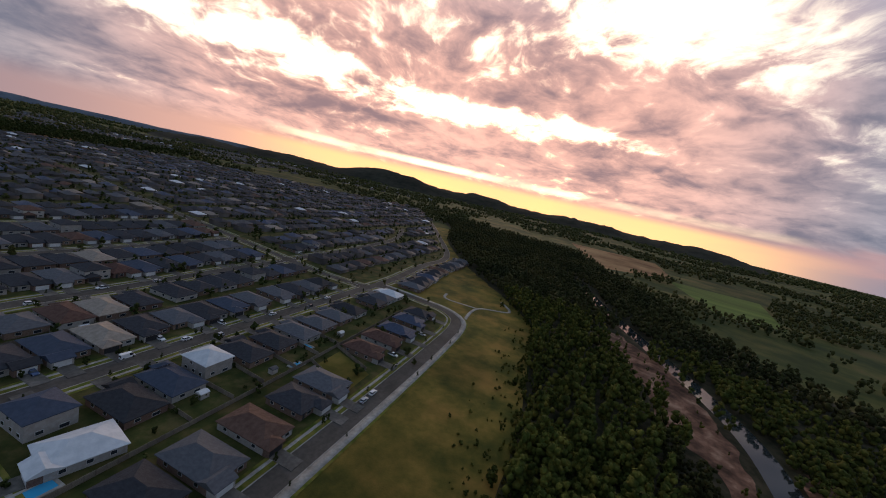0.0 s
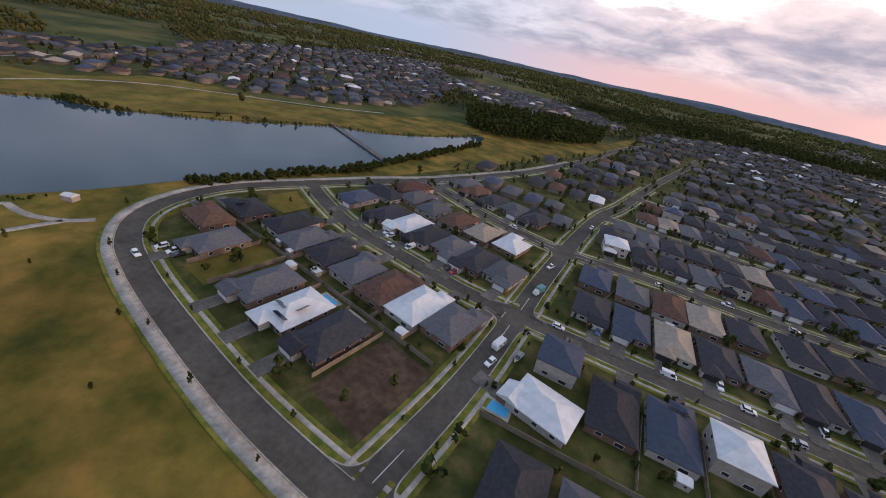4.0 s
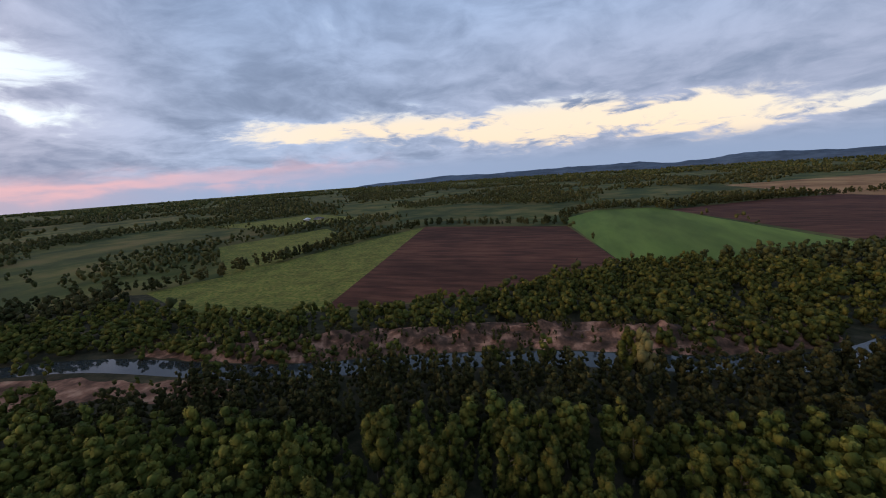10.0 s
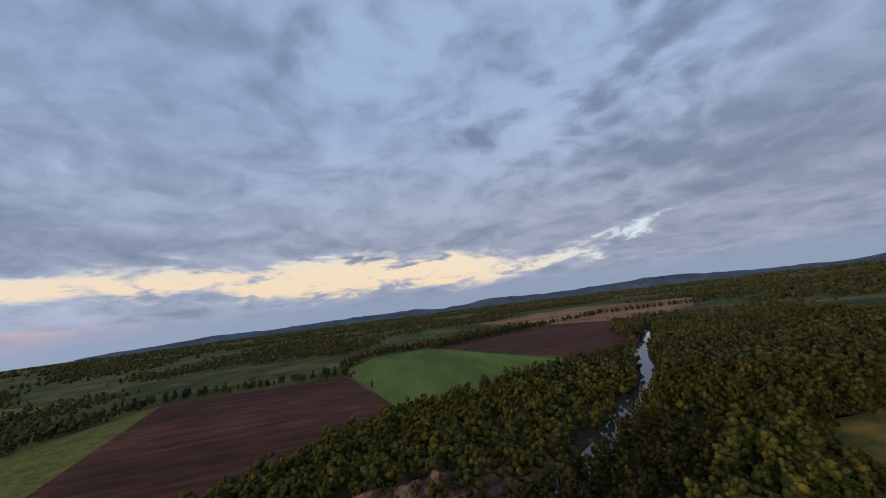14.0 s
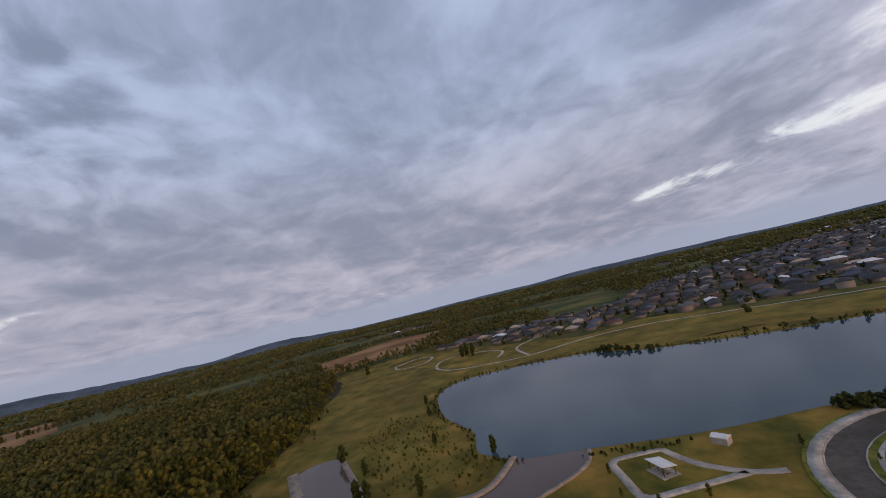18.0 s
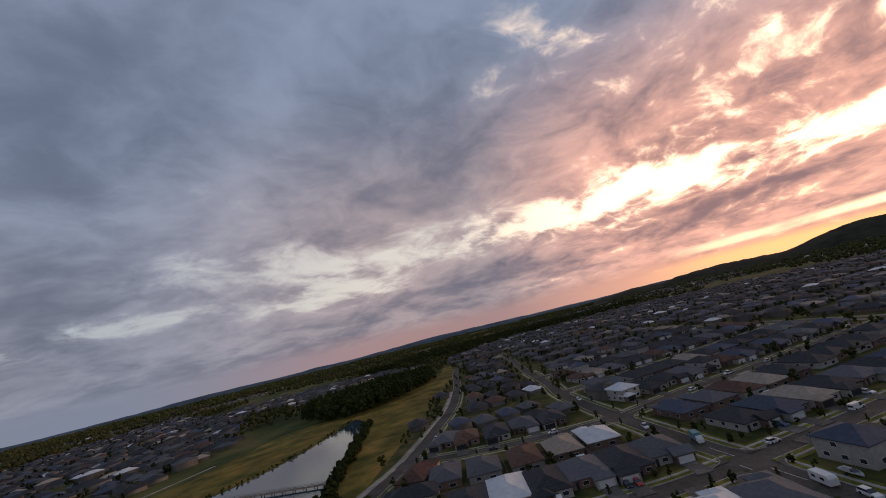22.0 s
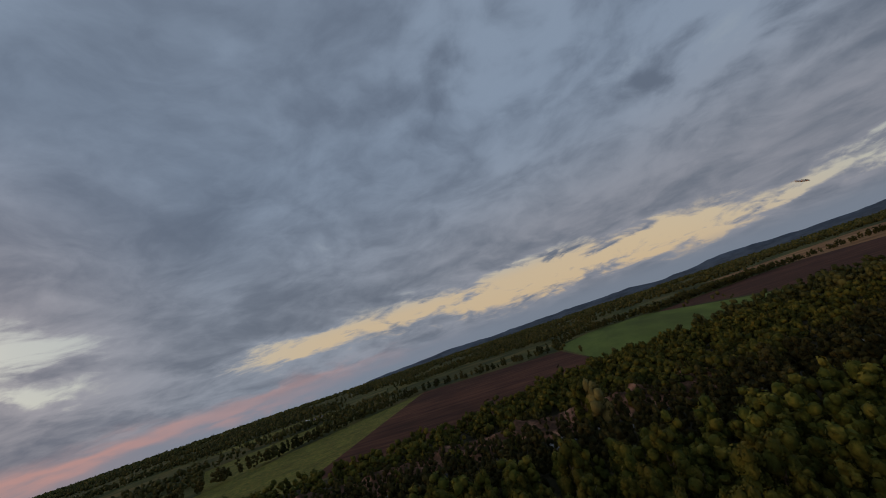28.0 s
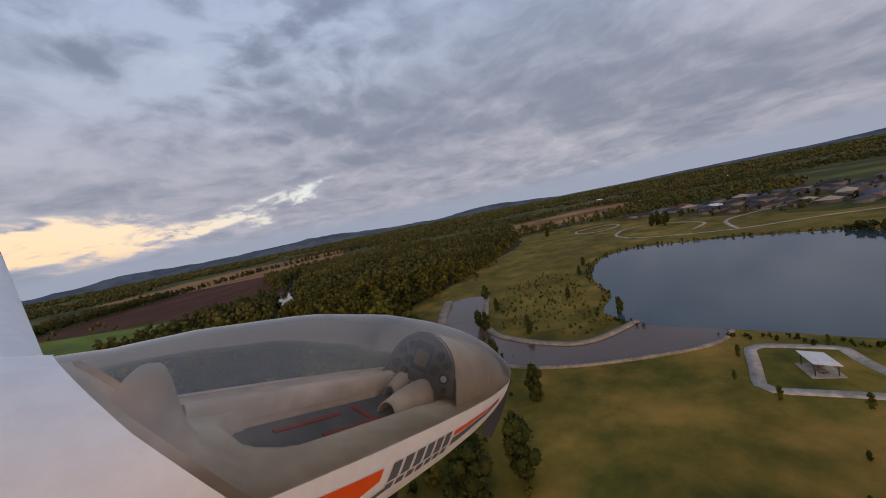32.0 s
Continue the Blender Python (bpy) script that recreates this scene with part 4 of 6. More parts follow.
fringe = fringe[(fringe[:, 0] > -260) & (fringe[:, 0] < 150)]
fringe = fringe + rng.normal(scale=3.5, size=fringe.shape)
woods("meadow_scrub", fringe, rng, (0.4, 1.9), 16, 0.13, M["leaf"], "low bushes and long grass spreading into the meadow", 5, 0.6)
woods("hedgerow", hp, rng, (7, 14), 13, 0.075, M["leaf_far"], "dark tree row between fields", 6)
shore = curve_points([(146, -200), (139, -134), (134, -78), (131, -41), (136, -9), (139, 21), (143, 44)], 1.9)
shore = np.concatenate([shore, offset_line(shore, 2.5)[::2]])
shore = np.concatenate([shore, curve_points([(300, 55), (280, 40), (270, 30)], 2.5), curve_points([(255, -20), (230, -62)], 9.0) ])
woods("shore_bushes", shore + rng.normal(scale=1.3, size=shore.shape), rng, (1.8, 4.4), 22, 0.09, M["leaf_dark"], "dark bushes along the lake shore", 6, 0.6, 1.3)

spit = scatter(rng, [(154, 160), (168, 151), (184, 163), (214, 171), (246, 182), (262, 205), (226, 216), (190, 206), (162, 192)], 2.7)
woods("spit_scrub", spit[rng.uniform(size=len(spit)) < 0.6], rng, (0.35, 1.3), 12, 0.17, M["leaf"], "low scrub on the grassy spit between channel and lake", 5, 0.6)
reeds = np.concatenate([curve_points([(163, 145), (178, 160), (203, 160), (232, 172), (262, 177)], 1.3), curve_points([(154, 124), (152, 114), (149, 104), (147, 94)], 0.9)])
woods("reeds", reeds + rng.normal(scale=0.9, size=reeds.shape), rng, (0.6, 1.5), 18, 0.12, M["leaf_dark"], "reeds and bushes along the lake mouth", 4, 0.5)

far_shore = offset_line(curve_points([(262, 176), (294, 175), (319, 158), (321, 120), (315, 90), (303, 58), (277, 38), (259, 8), (244, -22), (232, -59), (222, -92), (200, -117), (185, -149), (175, -187), (167, -240)], 1.5), 1.2)
woods("reeds", far_shore + rng.normal(scale=1.1, size=far_shore.shape), rng, (0.6, 1.9), 8, 0.15, M["leaf_slim"], "dark reeds and low bushes along the far lake shore", 3, 0.7)

tagged(sheet("suburb_ground", SUBURB, 0.05, M["yard"], smooth=False), "dark yards and bare soil between the houses", "ground", kind="structure")
tagged(sheet("estate_ground", FAR_SUBURB, 0.052, M["yard"], smooth=False), "dark yards of the estate across the lake", "ground", kind="structure")

# ---- houses ----
def hip_roof(bm, x0, x1, y0, y1, z, pitch=0.38, over=0.5, gable=False):
    """A hip roof (or a gable one, ridge along its longer side) over a rectangle, with eaves and a thin edge."""
    x0, x1, y0, y1 = x0 - over, x1 + over, y0 - over, y1 + over
    wx, wy = x1 - x0, y1 - y0
    half = min(wx, wy) / 2
    h = half * pitch * 2 * 0.5 + 0.2
    run = 0.02 if gable else half
    if wx >= wy:
        a, b = (x0 + run, (y0 + y1) / 2), (x1 - run, (y0 + y1) / 2)
    else:
        a, b = ((x0 + x1) / 2, y0 + run), ((x0 + x1) / 2, y1 - run)
    low = [bm.verts.new((x, y, z - 0.22)) for x, y in ((x0, y0), (x1, y0), (x1, y1), (x0, y1))]
    eave = [bm.verts.new((x, y, z)) for x, y in ((x0, y0), (x1, y0), (x1, y1), (x0, y1))]
    ra, rb = bm.verts.new((*a, z + h)), bm.verts.new((*b, z + h))
    bm.faces.new(low[::-1])
    for i in range(4):
        bm.faces.new((low[i], low[(i + 1) % 4], eave[(i + 1) % 4], eave[i]))
    if wx >= wy:
        for f in ((eave[0], eave[1], rb, ra), (eave[2], eave[3], ra, rb), (eave[1], eave[2], rb), (eave[3], eave[0], ra)):
            bm.faces.new(f)
    else:
        for f in ((eave[1], eave[2], rb, ra), (eave[3], eave[0], ra, rb), (eave[0], eave[1], ra), (eave[2], eave[3], rb)):
            bm.faces.new(f)
    return h


HOUSE_SHAPES = (  # width, depth, front wing left, wing depth, wing width, storeys, gable wing, wall material
    (12.0, 20.0, -6.0, 3.0, 6.0, 1, False, "brick"),
    (12.2, 18.5, -0.1, 2.6, 6.2, 1, True, "render"),
    (11.8, 21.0, -5.9, 2.2, 5.6, 1, False, "render"),
    (12.3, 19.0, 0.25, 3.4, 5.9, 1, False, "brick"),
    (11.4, 15.0, -5.7, 2.5, 5.6, 2, False, "render"),
    (12.1, 21.5, -6.05, 2.8, 6.0, 1, True, "brick"),
)
HOUSE_PROTO = {}


def house(shape, roof, m, label, group="suburb houses"):
    """A house with its front towards -y and its base at the origin."""
    key = (shape, roof)
    if key in HOUSE_PROTO:
        return tagged(copy_thing(HOUSE_PROTO[key], m), label)
    width, depth, wing_x, wing_d, wing_w, storeys, gable, wall = HOUSE_SHAPES[shape]
    h = 2.7 * storeys
    root = new("house", None)
    HOUSE_PROTO[key] = root
    root.matrix_basis = m
    tagged(root, label, "house", group=group)
    x0, x1, y0, y1 = -width / 2, width / 2, -depth / 2 + wing_d, depth / 2
    bm = bmesh.new()
    box(bm, x0, x1, y0, y1, 0, h)
    part("wall", bm, M[wall], root)
    bm = bmesh.new()
    box(bm, wing_x, wing_x + wing_w, y0 - wing_d, y0 - 0.003, 0, 2.7)
    part("wing_wall", bm, M["render" if wall == "brick" else "brick"], root)
    bm = bmesh.new()
    hip_roof(bm, x0, x1, y0, y1, h + 0.2)
    part("roof", bm, M["roof_" + roof], root)
    bm = bmesh.new()
    hip_roof(bm, wing_x, wing_x + wing_w, y0 - wing_d, y0 + 3.0, 2.87 if storeys == 1 else 2.9, gable=gable)
    part("wing_roof", bm, M["roof_" + roof], root)
    bm = bmesh.new()
    gx = wing_x + wing_w / 2
    for i in range(4):
        box(bm, gx - 2.4, gx + 2.4, y0 - wing_d - 0.06, y0 - wing_d + 0.02, 0.03 + 0.56 * i, 0.57 + 0.56 * i)
    part("garage_door", bm, M["trim" if shape % 2 else "dark_metal"], root)
    other = (x1 + wing_x + wing_w) / 2 if wing_x < -1 else (x0 + wing_x) / 2
    bm = bmesh.new()
    box(bm, other - 2.2, other - 1.2, y0 - 0.07, y0 + 0.02, 0.05, 2.15)
    part("front_door", bm, M["dark_metal"], root)
    spots = [(other + 0.9, y0, 0, 1.9, 0.9)]
    for f in (0.2, 0.52, 0.82):
        spots += [(x0, y0 + f * (y1 - y0), 1, 1.5, 1.0), (x1, y0 + f * (y1 - y0), 1, 1.5, 1.0)]
    spots += [(-2.6, y1, 0, 2.4, 0.4), (2.6, y1, 0, 1.8, 1.0)]
    if storeys == 2:
        spots += [(-2.8, y0, 0, 1.8, 3.6), (2.8, y0, 0, 1.8, 3.6), (x0, 0, 1, 1.4, 3.7), (x1, 0, 1, 1.4, 3.7)]
    for x, y, along, wide, sill in spots:
        bm = bmesh.new()
        top = min(sill + 1.3, sill + 2.05 if sill < 0.5 else sill + 1.2)
        a, b = (wide / 2, 0.06) if not along else (0.06, wide / 2)
        box(bm, x - a, x + a, y - b, y + b, sill, top)
        frame_ob = part("window", bm, M["trim"], root)
        bm = bmesh.new()
        a, b = (wide / 2 - 0.09, 0.075) if not along else (0.075, wide / 2 - 0.09)
        box(bm, x - a, x + a, y - b, y + b, sill + 0.09, top - 0.09)
        part("pane", bm, M["pane"], frame_ob)
    bm = bmesh.new()
    box(bm, gx - 2.5, gx + 2.5, y0 - wing_d - 8.5, y0 - wing_d - 0.1, -0.1, 0.27)
    part("driveway", bm, M["drive"], root)
    return root


ROOF_WORDS = {"dark": "dark grey tiled", "grey": "mid grey tiled", "blue": "slate blue metal", "white": "pale metal", "brown": "red brown tiled", "tan": "tan tiled"}
VACANT = [(71, 60), (107, 17), (0, 50), (-120, 40), (8, 62), (96, 60)]
SPECIAL = []
HOMES = (  # facing in degrees, then x, y, roof, shape
    (90, [(105, 54, "brown", 0), (105, 38, "dark", 3), (92, -29, "dark", 2), (-32, 34, "white", 1)]),
    (180, [(84, 61, "grey", 0), (52, 61, "grey", 5), (36, 61, "white", 0), (21, 60, "dark", 5)]),
    (0, [(84, 30, "dark", 2), (70, 32, "grey", 0), (56, 30, "dark", 3), (42, 30, "grey", 1), (28, 29, "brown", 5), (15, 28, "white", 2), (2, 26, "grey", 0)]),
    (180, [(93, -11, "blue", 1), (71, -10, "dark", 0), (58, -12, "white", 5), (46, -11, "dark", 2), (33, -12, "grey", 3), (20, -12, "dark", 5), (7, -14, "grey", 1)]),
    (0, [(79, -42, "grey", 0), (64, -39, "grey", 1), (48, -39, "brown", 2), (33, -40, "tan", 0), (18, -42, "white", 3)]),
    (180, [(69, -84, "brown", 0), (54, -81, "dark", 2), (40, -82, "grey", 3), (26, -81, "dark", 0)]),
    (12, [(-29, 14, "blue", 4), (-47, 19, "dark", 5), (-61, 14, "blue", 2), (-75, 9, "white", 4), (-91, 7, "dark", 5), (-106, 4, "dark", 0), (-121, 1, "grey", 2), (-136, -3, "grey", 3), (-151, -7, "grey", 0), (-166, -11, "dark", 2)]),
    (192, [(-38, 60, "dark", 0), (-53, 58, "grey", 5), (-70, 54, "brown", 2), (-88, 50, "dark", 3), (-103, 46, "grey", 5), (-138, 34, "brown", 0), (-155, 30, "brown", 2), (-171, 27, "blue", 5), (-190, 21, "blue", 0), (-206, 16, "dark", 1)]),
    (192, [(-27, -22, "dark", 1), (-41, -25, "blue", 5), (-55, -28, "tan", 2), (-69, -31, "dark", 0), (-83, -34, "grey", 3), (-96, -37, "dark", 2), (-110, -40, "blue", 0), (-124, -43, "grey", 5)]),
    (12, [(-20, -49, "blue", 0), (-35, -52, "grey", 3), (-49, -55, "brown", 2), (-62, -58, "tan", 5), (-76, -62, "dark", 0)]),
)
ROWS = (  # street, side, from, to along it in metres, pitch
    ("main_street", 1, 140, 345, 13.4), ("main_street", -1, 140, 345, 13.4), ("main_street", -1, 362, 540, 13.4), ("main_street", 1, 352, 352, 13.4),
    ("back_street", 1, 14, 92, 14.2), ("back_street", -1, 14, 92, 14.2), ("back_street", -1, 112, 300, 13.4), ("back_street", 1, 112, 300, 13.4),
    ("third_street", 1, 14, 190, 13.4), ("third_street", -1, 14, 190, 13.4), ("fourth_street", 1, 14, 190, 13.4), ("fourth_street", -1, 14, 190, 13.4),
    ("fifth_street", 1, 16, 330, 13.4), ("fifth_street", -1, 16, 330, 13.4), ("ring_road", 1, 330, 430, 14.0),
)
houses = []
all_roads = np.concatenate(list(LINES.values()))
roof_rng = random.Random(5)


def clear_of_roads(x, y, gap):
    return ((all_roads - (x, y)) ** 2).sum(1).min() > gap * gap


def place_house(x, y, turn, pitch):
    near_special = [s for s in SPECIAL if math.hypot(s[0] - x, s[1] - y) < 8.5]
    roof = near_special[0][2] if near_special else roof_rng.choices(["dark", "grey", "blue", "white", "brown", "tan"], [58, 20, 10, 4, 5, 3])[0]
    shape = near_special[0][3] if near_special and len(near_special[0]) > 3 else roof_rng.choice([0, 0, 1, 2, 2, 3, 5, 5, 4] if roof_rng.random() < 0.6 else [0, 1, 2, 3, 5])
    houses.append((x, y, turn))
    words = ROOF_WORDS[roof]
    house(shape, roof, pose(x, y, 0, 0, 0, turn), f"{'two storey' if shape == 4 else 'single storey'} {HOUSE_SHAPES[shape][7]} house with a {words} roof")


for facing, homes in HOMES:
    for x, y, roof, shape in homes:
        houses.append((x, y, facing))
        house(shape, roof, pose(x, y, 0, 0, 0, facing), f"{'two storey' if shape == 4 else 'single storey'} {HOUSE_SHAPES[shape][7]} house with a {ROOF_WORDS[roof]} roof")

for key, side, start, end, pitch in ROWS:
    line = LINES[key]
    run = np.r_[0, np.cumsum(np.linalg.norm(np.diff(line, axis=0), axis=1))]
    for d in np.arange(start, end + 0.1, pitch):
        if d > run[-1]:
            break
        c = np.array([np.interp(d, run, line[:, 0]), np.interp(d, run, line[:, 1])])
        e = np.array([np.interp(d + 2, run, line[:, 0]), np.interp(d + 2, run, line[:, 1])]) - np.array([np.interp(d - 2, run, line[:, 0]), np.interp(d - 2, run, line[:, 1])])
        e /= np.linalg.norm(e) + 1e-9
        out = side * np.array([-e[1], e[0]])
        q = c + out * 20.5
        if not clear_of_roads(*q, 14.0) or any(math.hypot(q[0] - v[0], q[1] - v[1]) < 8 for v in VACANT) or any(math.hypot(q[0] - v[0], q[1] - v[1]) < 12.4 for v in houses):
            continue
        turn = math.degrees(math.atan2(-out[0], out[1])) + 0
        if len(houses) < 160:
            place_house(q[0], q[1], turn, pitch)

# the rest of the suburbs, too many to count
def far_houses(name, outline, angle, avoid, seed, label, row=33.0, pitch=13.8, shift=4.5, mess=0.0):
    r = np.random.default_rng(seed)
    q = np.array(outline, float)
    c, s = math.cos(radians(angle)), math.sin(radians(angle))
    local = np.stack([q[:, 0] * c + q[:, 1] * s, -q[:, 0] * s + q[:, 1] * c], 1)
    lo, hi = local.min(0), local.max(0)
    groups = {}
    for j, v in enumerate(np.arange(lo[1], hi[1], row)):
        v += shift if j % 2 else -shift
        u = lo[0] + r.uniform(0, pitch)
        while u < hi[0]:
            u += pitch * r.uniform(0.95, 1.08)
            if r.uniform() < 0.03:
                u += 12
            dv = mess * r.normal()
            x, y = u * c - (v + dv) * s, u * s + (v + dv) * c
            if mess and noise.noise(Vector((x * 0.02, y * 0.02, 4.0))) > 0.28:
                continue
            if (-215 < x < 128 and y > -66 + 0.2 * min(0, x)) or not inside(np.array([[x, y]]), outline)[0] or not clear_of_roads(x, y, 13) or any((x - a) ** 2 + (y - b) ** 2 < 150 for a, b, _ in avoid):
                continue
            groups.setdefault(r.choice(["dark", "grey", "blue", "white", "brown", "tan"], p=[0.58, 0.19, 0.1, 0.03, 0.05, 0.05]), []).append((x, y, r.uniform(4.9, 5.9), r.uniform(6.5, 9.5), 2.7 if r.uniform() < 0.8 else 5.2, r.choice([0, 90]) + 9 * r.normal() if mess else 0.0))
    for roof, spots in groups.items():
        wv, wf, rv, rf = [], [], [], []
        for x, y, a, b, h, spin in spots:
            c, s = math.cos(radians(angle + spin)), math.sin(radians(angle + spin))
            corner = [(-a, -b), (a, -b), (a, b), (-a, b)]
            k = len(wv)
            for z in (0, h):
                wv += [(x + px * c - py * s, y + px * s + py * c, z) for px, py in corner]
            wf += [(k + i, k + (i + 1) % 4, k + 4 + (i + 1) % 4, k + 4 + i) for i in range(4)]
            k = len(rv)
            eave = [(px * 1.09, py * 1.06) for px, py in corner]
            rv += [(x + px * c - py * s, y + px * s + py * c, h) for px, py in eave]
            rv += [(x + px * c - py * s, y + px * s + py * c, h + a * 0.45) for px, py in ((-0.05, -(b - a)), (0.05, -(b - a)), (0.05, b - a), (-0.05, b - a))]
            rf += [(k, k + 1, k + 5, k + 4), (k + 1, k + 2, k + 6, k + 5), (k + 2, k + 3, k + 7, k + 6), (k + 3, k, k + 4, k + 7)]
        tagged(new(name, fast_mesh(name, rv, rf, M["roof_" + roof])), f"{ROOF_WORDS[roof]} roofs of {label}", "roofs", kind="stuff")
        tagged(new(name + "_walls", fast_mesh(name + "_walls", wv, wf, M["far_wall"])), f"walls of {label}", "houses", kind="stuff")


gardens = scatter(rng, SUBURB, 12.0)
gardens = gardens[[clear_of_roads(x, y, 5.5) and not any(abs(x - a) < 9 and abs(y - c) < 9 for a, c, _ in houses) for x, y in gardens]]
woods("garden_trees", gardens[rng.uniform(size=len(gardens)) < 0.5], rng, (2.0, 6.5), 7, 0.14, M["leaf_dark"], "dark garden trees and bushes between the houses", 4, 0.42)
far_houses("far_houses", SUBURB, 13.0, houses, 3, "the suburb stretching away")
far_houses("distant_town", [(-200, -1350), (-900, -1250), (-1500, -900), (-2000, -1200), (-1500, -2200), (-400, -2300)], 40.0, [], 8, "a distant town", 60.0, 26.0)
far_houses("distant_town", [(500, -1400), (1200, -1500), (1900, -900), (1500, -700), (1100, -1200)], -20.0, [], 9, "a distant town", 60.0, 26.0)
far_houses("distant_town", [(1100, 350), (1500, 500), (1700, 100), (1300, -100)], 20.0, [], 10, "a distant hamlet", 70.0, 30.0)
far_houses("distant_town", LAKE_TOWN, 25.0, [], 12, "the streets behind the lake woods", 30.0, 15.0, 3.0, 1.5)
far_houses("lakeside_houses", FAR_SUBURB, -35.0, [], 4, "the estate across the lake", 21.0, 14.5, 0.5, 2.2)
house(1, "white", pose(-570, 773, 0, 0, 0, 30), "white farmhouse with a pale metal roof among trees", "farm buildings")
house(2, "grey", pose(-548, 786, 0, 0, 0, 120), "long farm building with a mid grey roof", "farm buildings")
estate_trees = scatter(rng, FAR_SUBURB, 17.0)
woods("estate_trees", estate_trees[rng.uniform(size=len(estate_trees)) < 0.55], rng, (2.5, 7.5), 8, 0.15, M["leaf_dark"], "dark garden trees among the lakeside houses", 4, 0.42)


# ---- fences between the yards ----
PANEL = {}


def fence(a, b, label="weathered timber paling fence between yards", high=1.8):
    """A paling fence from a to b: posts and panels with a capping rail."""
    a, b = Vector((*a, 0)), Vector((*b, 0))
    n = max(1, round((b - a).length / 2.4))
    step = (b - a).length / n
    root = new("fence", None)
    root.matrix_basis = pose(a.x, a.y, 0, 0, 0, math.degrees(math.atan2(b.y - a.y, b.x - a.x)))
    key = round(step, 2)
    if key not in PANEL:
        bm = bmesh.new()
        wave = [(0.0, 0.0)]
        for i in range(7):
            wave += [(step * (i + q) / 7, d) for q, d in ((0.1, 0.0), (0.2, 0.03), (0.7, 0.03), (0.8, 0.0))]
        wave.append((step, 0.0))
        rows = [[bm.verts.new((x, y + dy, z)) for x, y in wave] for dy, z in ((0, 0.05), (0, high), (-0.05, high), (-0.05, high + 0.05), (0.04, high + 0.05))]
        for p, q in zip(rows, rows[1:]):
            for i in range(len(wave) - 1):
                bm.faces.new((p[i], p[i + 1], q[i + 1], q[i]))
        pm = mesh_from("panel", bm, M["fence"])
        bm = bmesh.new()
        box(bm, -0.05, 0.05, -0.09, 0.02, 0, high + 0.1)
        PANEL[key] = (pm, mesh_from("post", bm, M["fence"]))
    for i in range(n + 1):
        if i < n:
            p = new("panel", PANEL[key][0])
            p.parent, p.location = root, (i * step, 0, 0)
        q = new("post", PANEL[key][1])
        q.parent, q.location = root, (i * step, 0, 0)
    return tagged(root, label, "fence", group="yard fences")


for a, b in (((-4, 44), (98, 46)), ((78, 46), (78, 72)), ((64, 46), (64, 72)), ((43.5, 46), (43.5, 70)), ((28.5, 46), (28.5, 70)), ((13.5, 46), (13.5, 70)), ((77, 23), (77, 45)), ((63, 22), (63, 45)), ((49, 22), (49, 45)), ((35, 21), (35, 44)), ((21.5, 20), (21.5, 44)), ((8.5, 20), (8.5, 44)),
             ((0, -27), (82, -25)), ((64.5, -25), (64.5, -6)), ((52, -25), (52, -6)), ((39.5, -26), (39.5, -6)), ((26.5, -26), (26.5, -7)), ((56, -26), (56, -46)), ((40.5, -26), (40.5, -46)), ((25.5, -26), (25.5, -48))):
    fence(a, b)
for a, b in (((-22, 47), (-80, 34)), ((-80, 34), (-200, 5)), ((-54, 15), (-58, 38)), ((-68, 10), (-73, 34)), ((-83, 8), (-86, 31)), ((-99, 5), (-102, 28)), ((-114, 2), (-117, 24)), ((-129, -2), (-132, 21)), ((-111, 27), (-107, 50)), ((-130, 22), (-126, 46)), ((-16, -33), (-130, -58)), ((-34, -36), (-31, -18)), ((-48, -40), (-45, -22)), ((-62, -43), (-59, -25)), ((-76, -46), (-73, -28)), ((-28, -36), (-31, -60)), ((-42, -38), (-45, -63)), ((-56, -41), (-59, -66))):
    fence(a, b)


# ---- cars ----
CAR_PAINT = {}
for name, colour in (("white", (0.72, 0.72, 0.72)), ("silver", (0.42, 0.43, 0.45)), ("black", (0.02, 0.02, 0.023)), ("red", (0.35, 0.03, 0.025)), ("blue", (0.05, 0.09, 0.2))):
    CAR_PAINT[name] = surface(name + "_car_paint", [colour, tuple(1.1 * c for c in colour)], 2.0, 0.3, spec=0.6)
M["tyre"] = surface("tyre_rubber", [(0.015, 0.015, 0.015), (0.03, 0.03, 0.03)], 5.0, 0.9)
M["lamp_red"] = surface("tail_lamp", [(0.3, 0.02, 0.02), (0.4, 0.03, 0.03)], 5.0, 0.3)
CAR_PROTO = {}


def profile_solid(bm, outline, half, inset=0.0):
    """A side outline (x, z) drawn out across y, drawn in a little at the top."""
    zs = [z for _, z in outline]
    lo, hi = min(zs), max(zs)
    left = [bm.verts.new((x, half - inset * (z - lo) / (hi - lo), z)) for x, z in outline]
    right = [bm.verts.new((x, -half + inset * (z - lo) / (hi - lo), z)) for x, z in outline]
    bm.faces.new(left[::-1])
    bm.faces.new(right)
    for i in range(len(outline)):
        j = (i + 1) % len(outline)
        bm.faces.new((left[i], left[j], right[j], right[i]))


def wheel_mesh(radius, width):
    bm = bmesh.new()
    bmesh.ops.create_cone(bm, cap_ends=True, segments=14, radius1=radius, radius2=radius, depth=width, matrix=Matrix.Rotation(math.pi / 2, 4, "X"))
    return mesh_from("wheel", bm, M["tyre"])


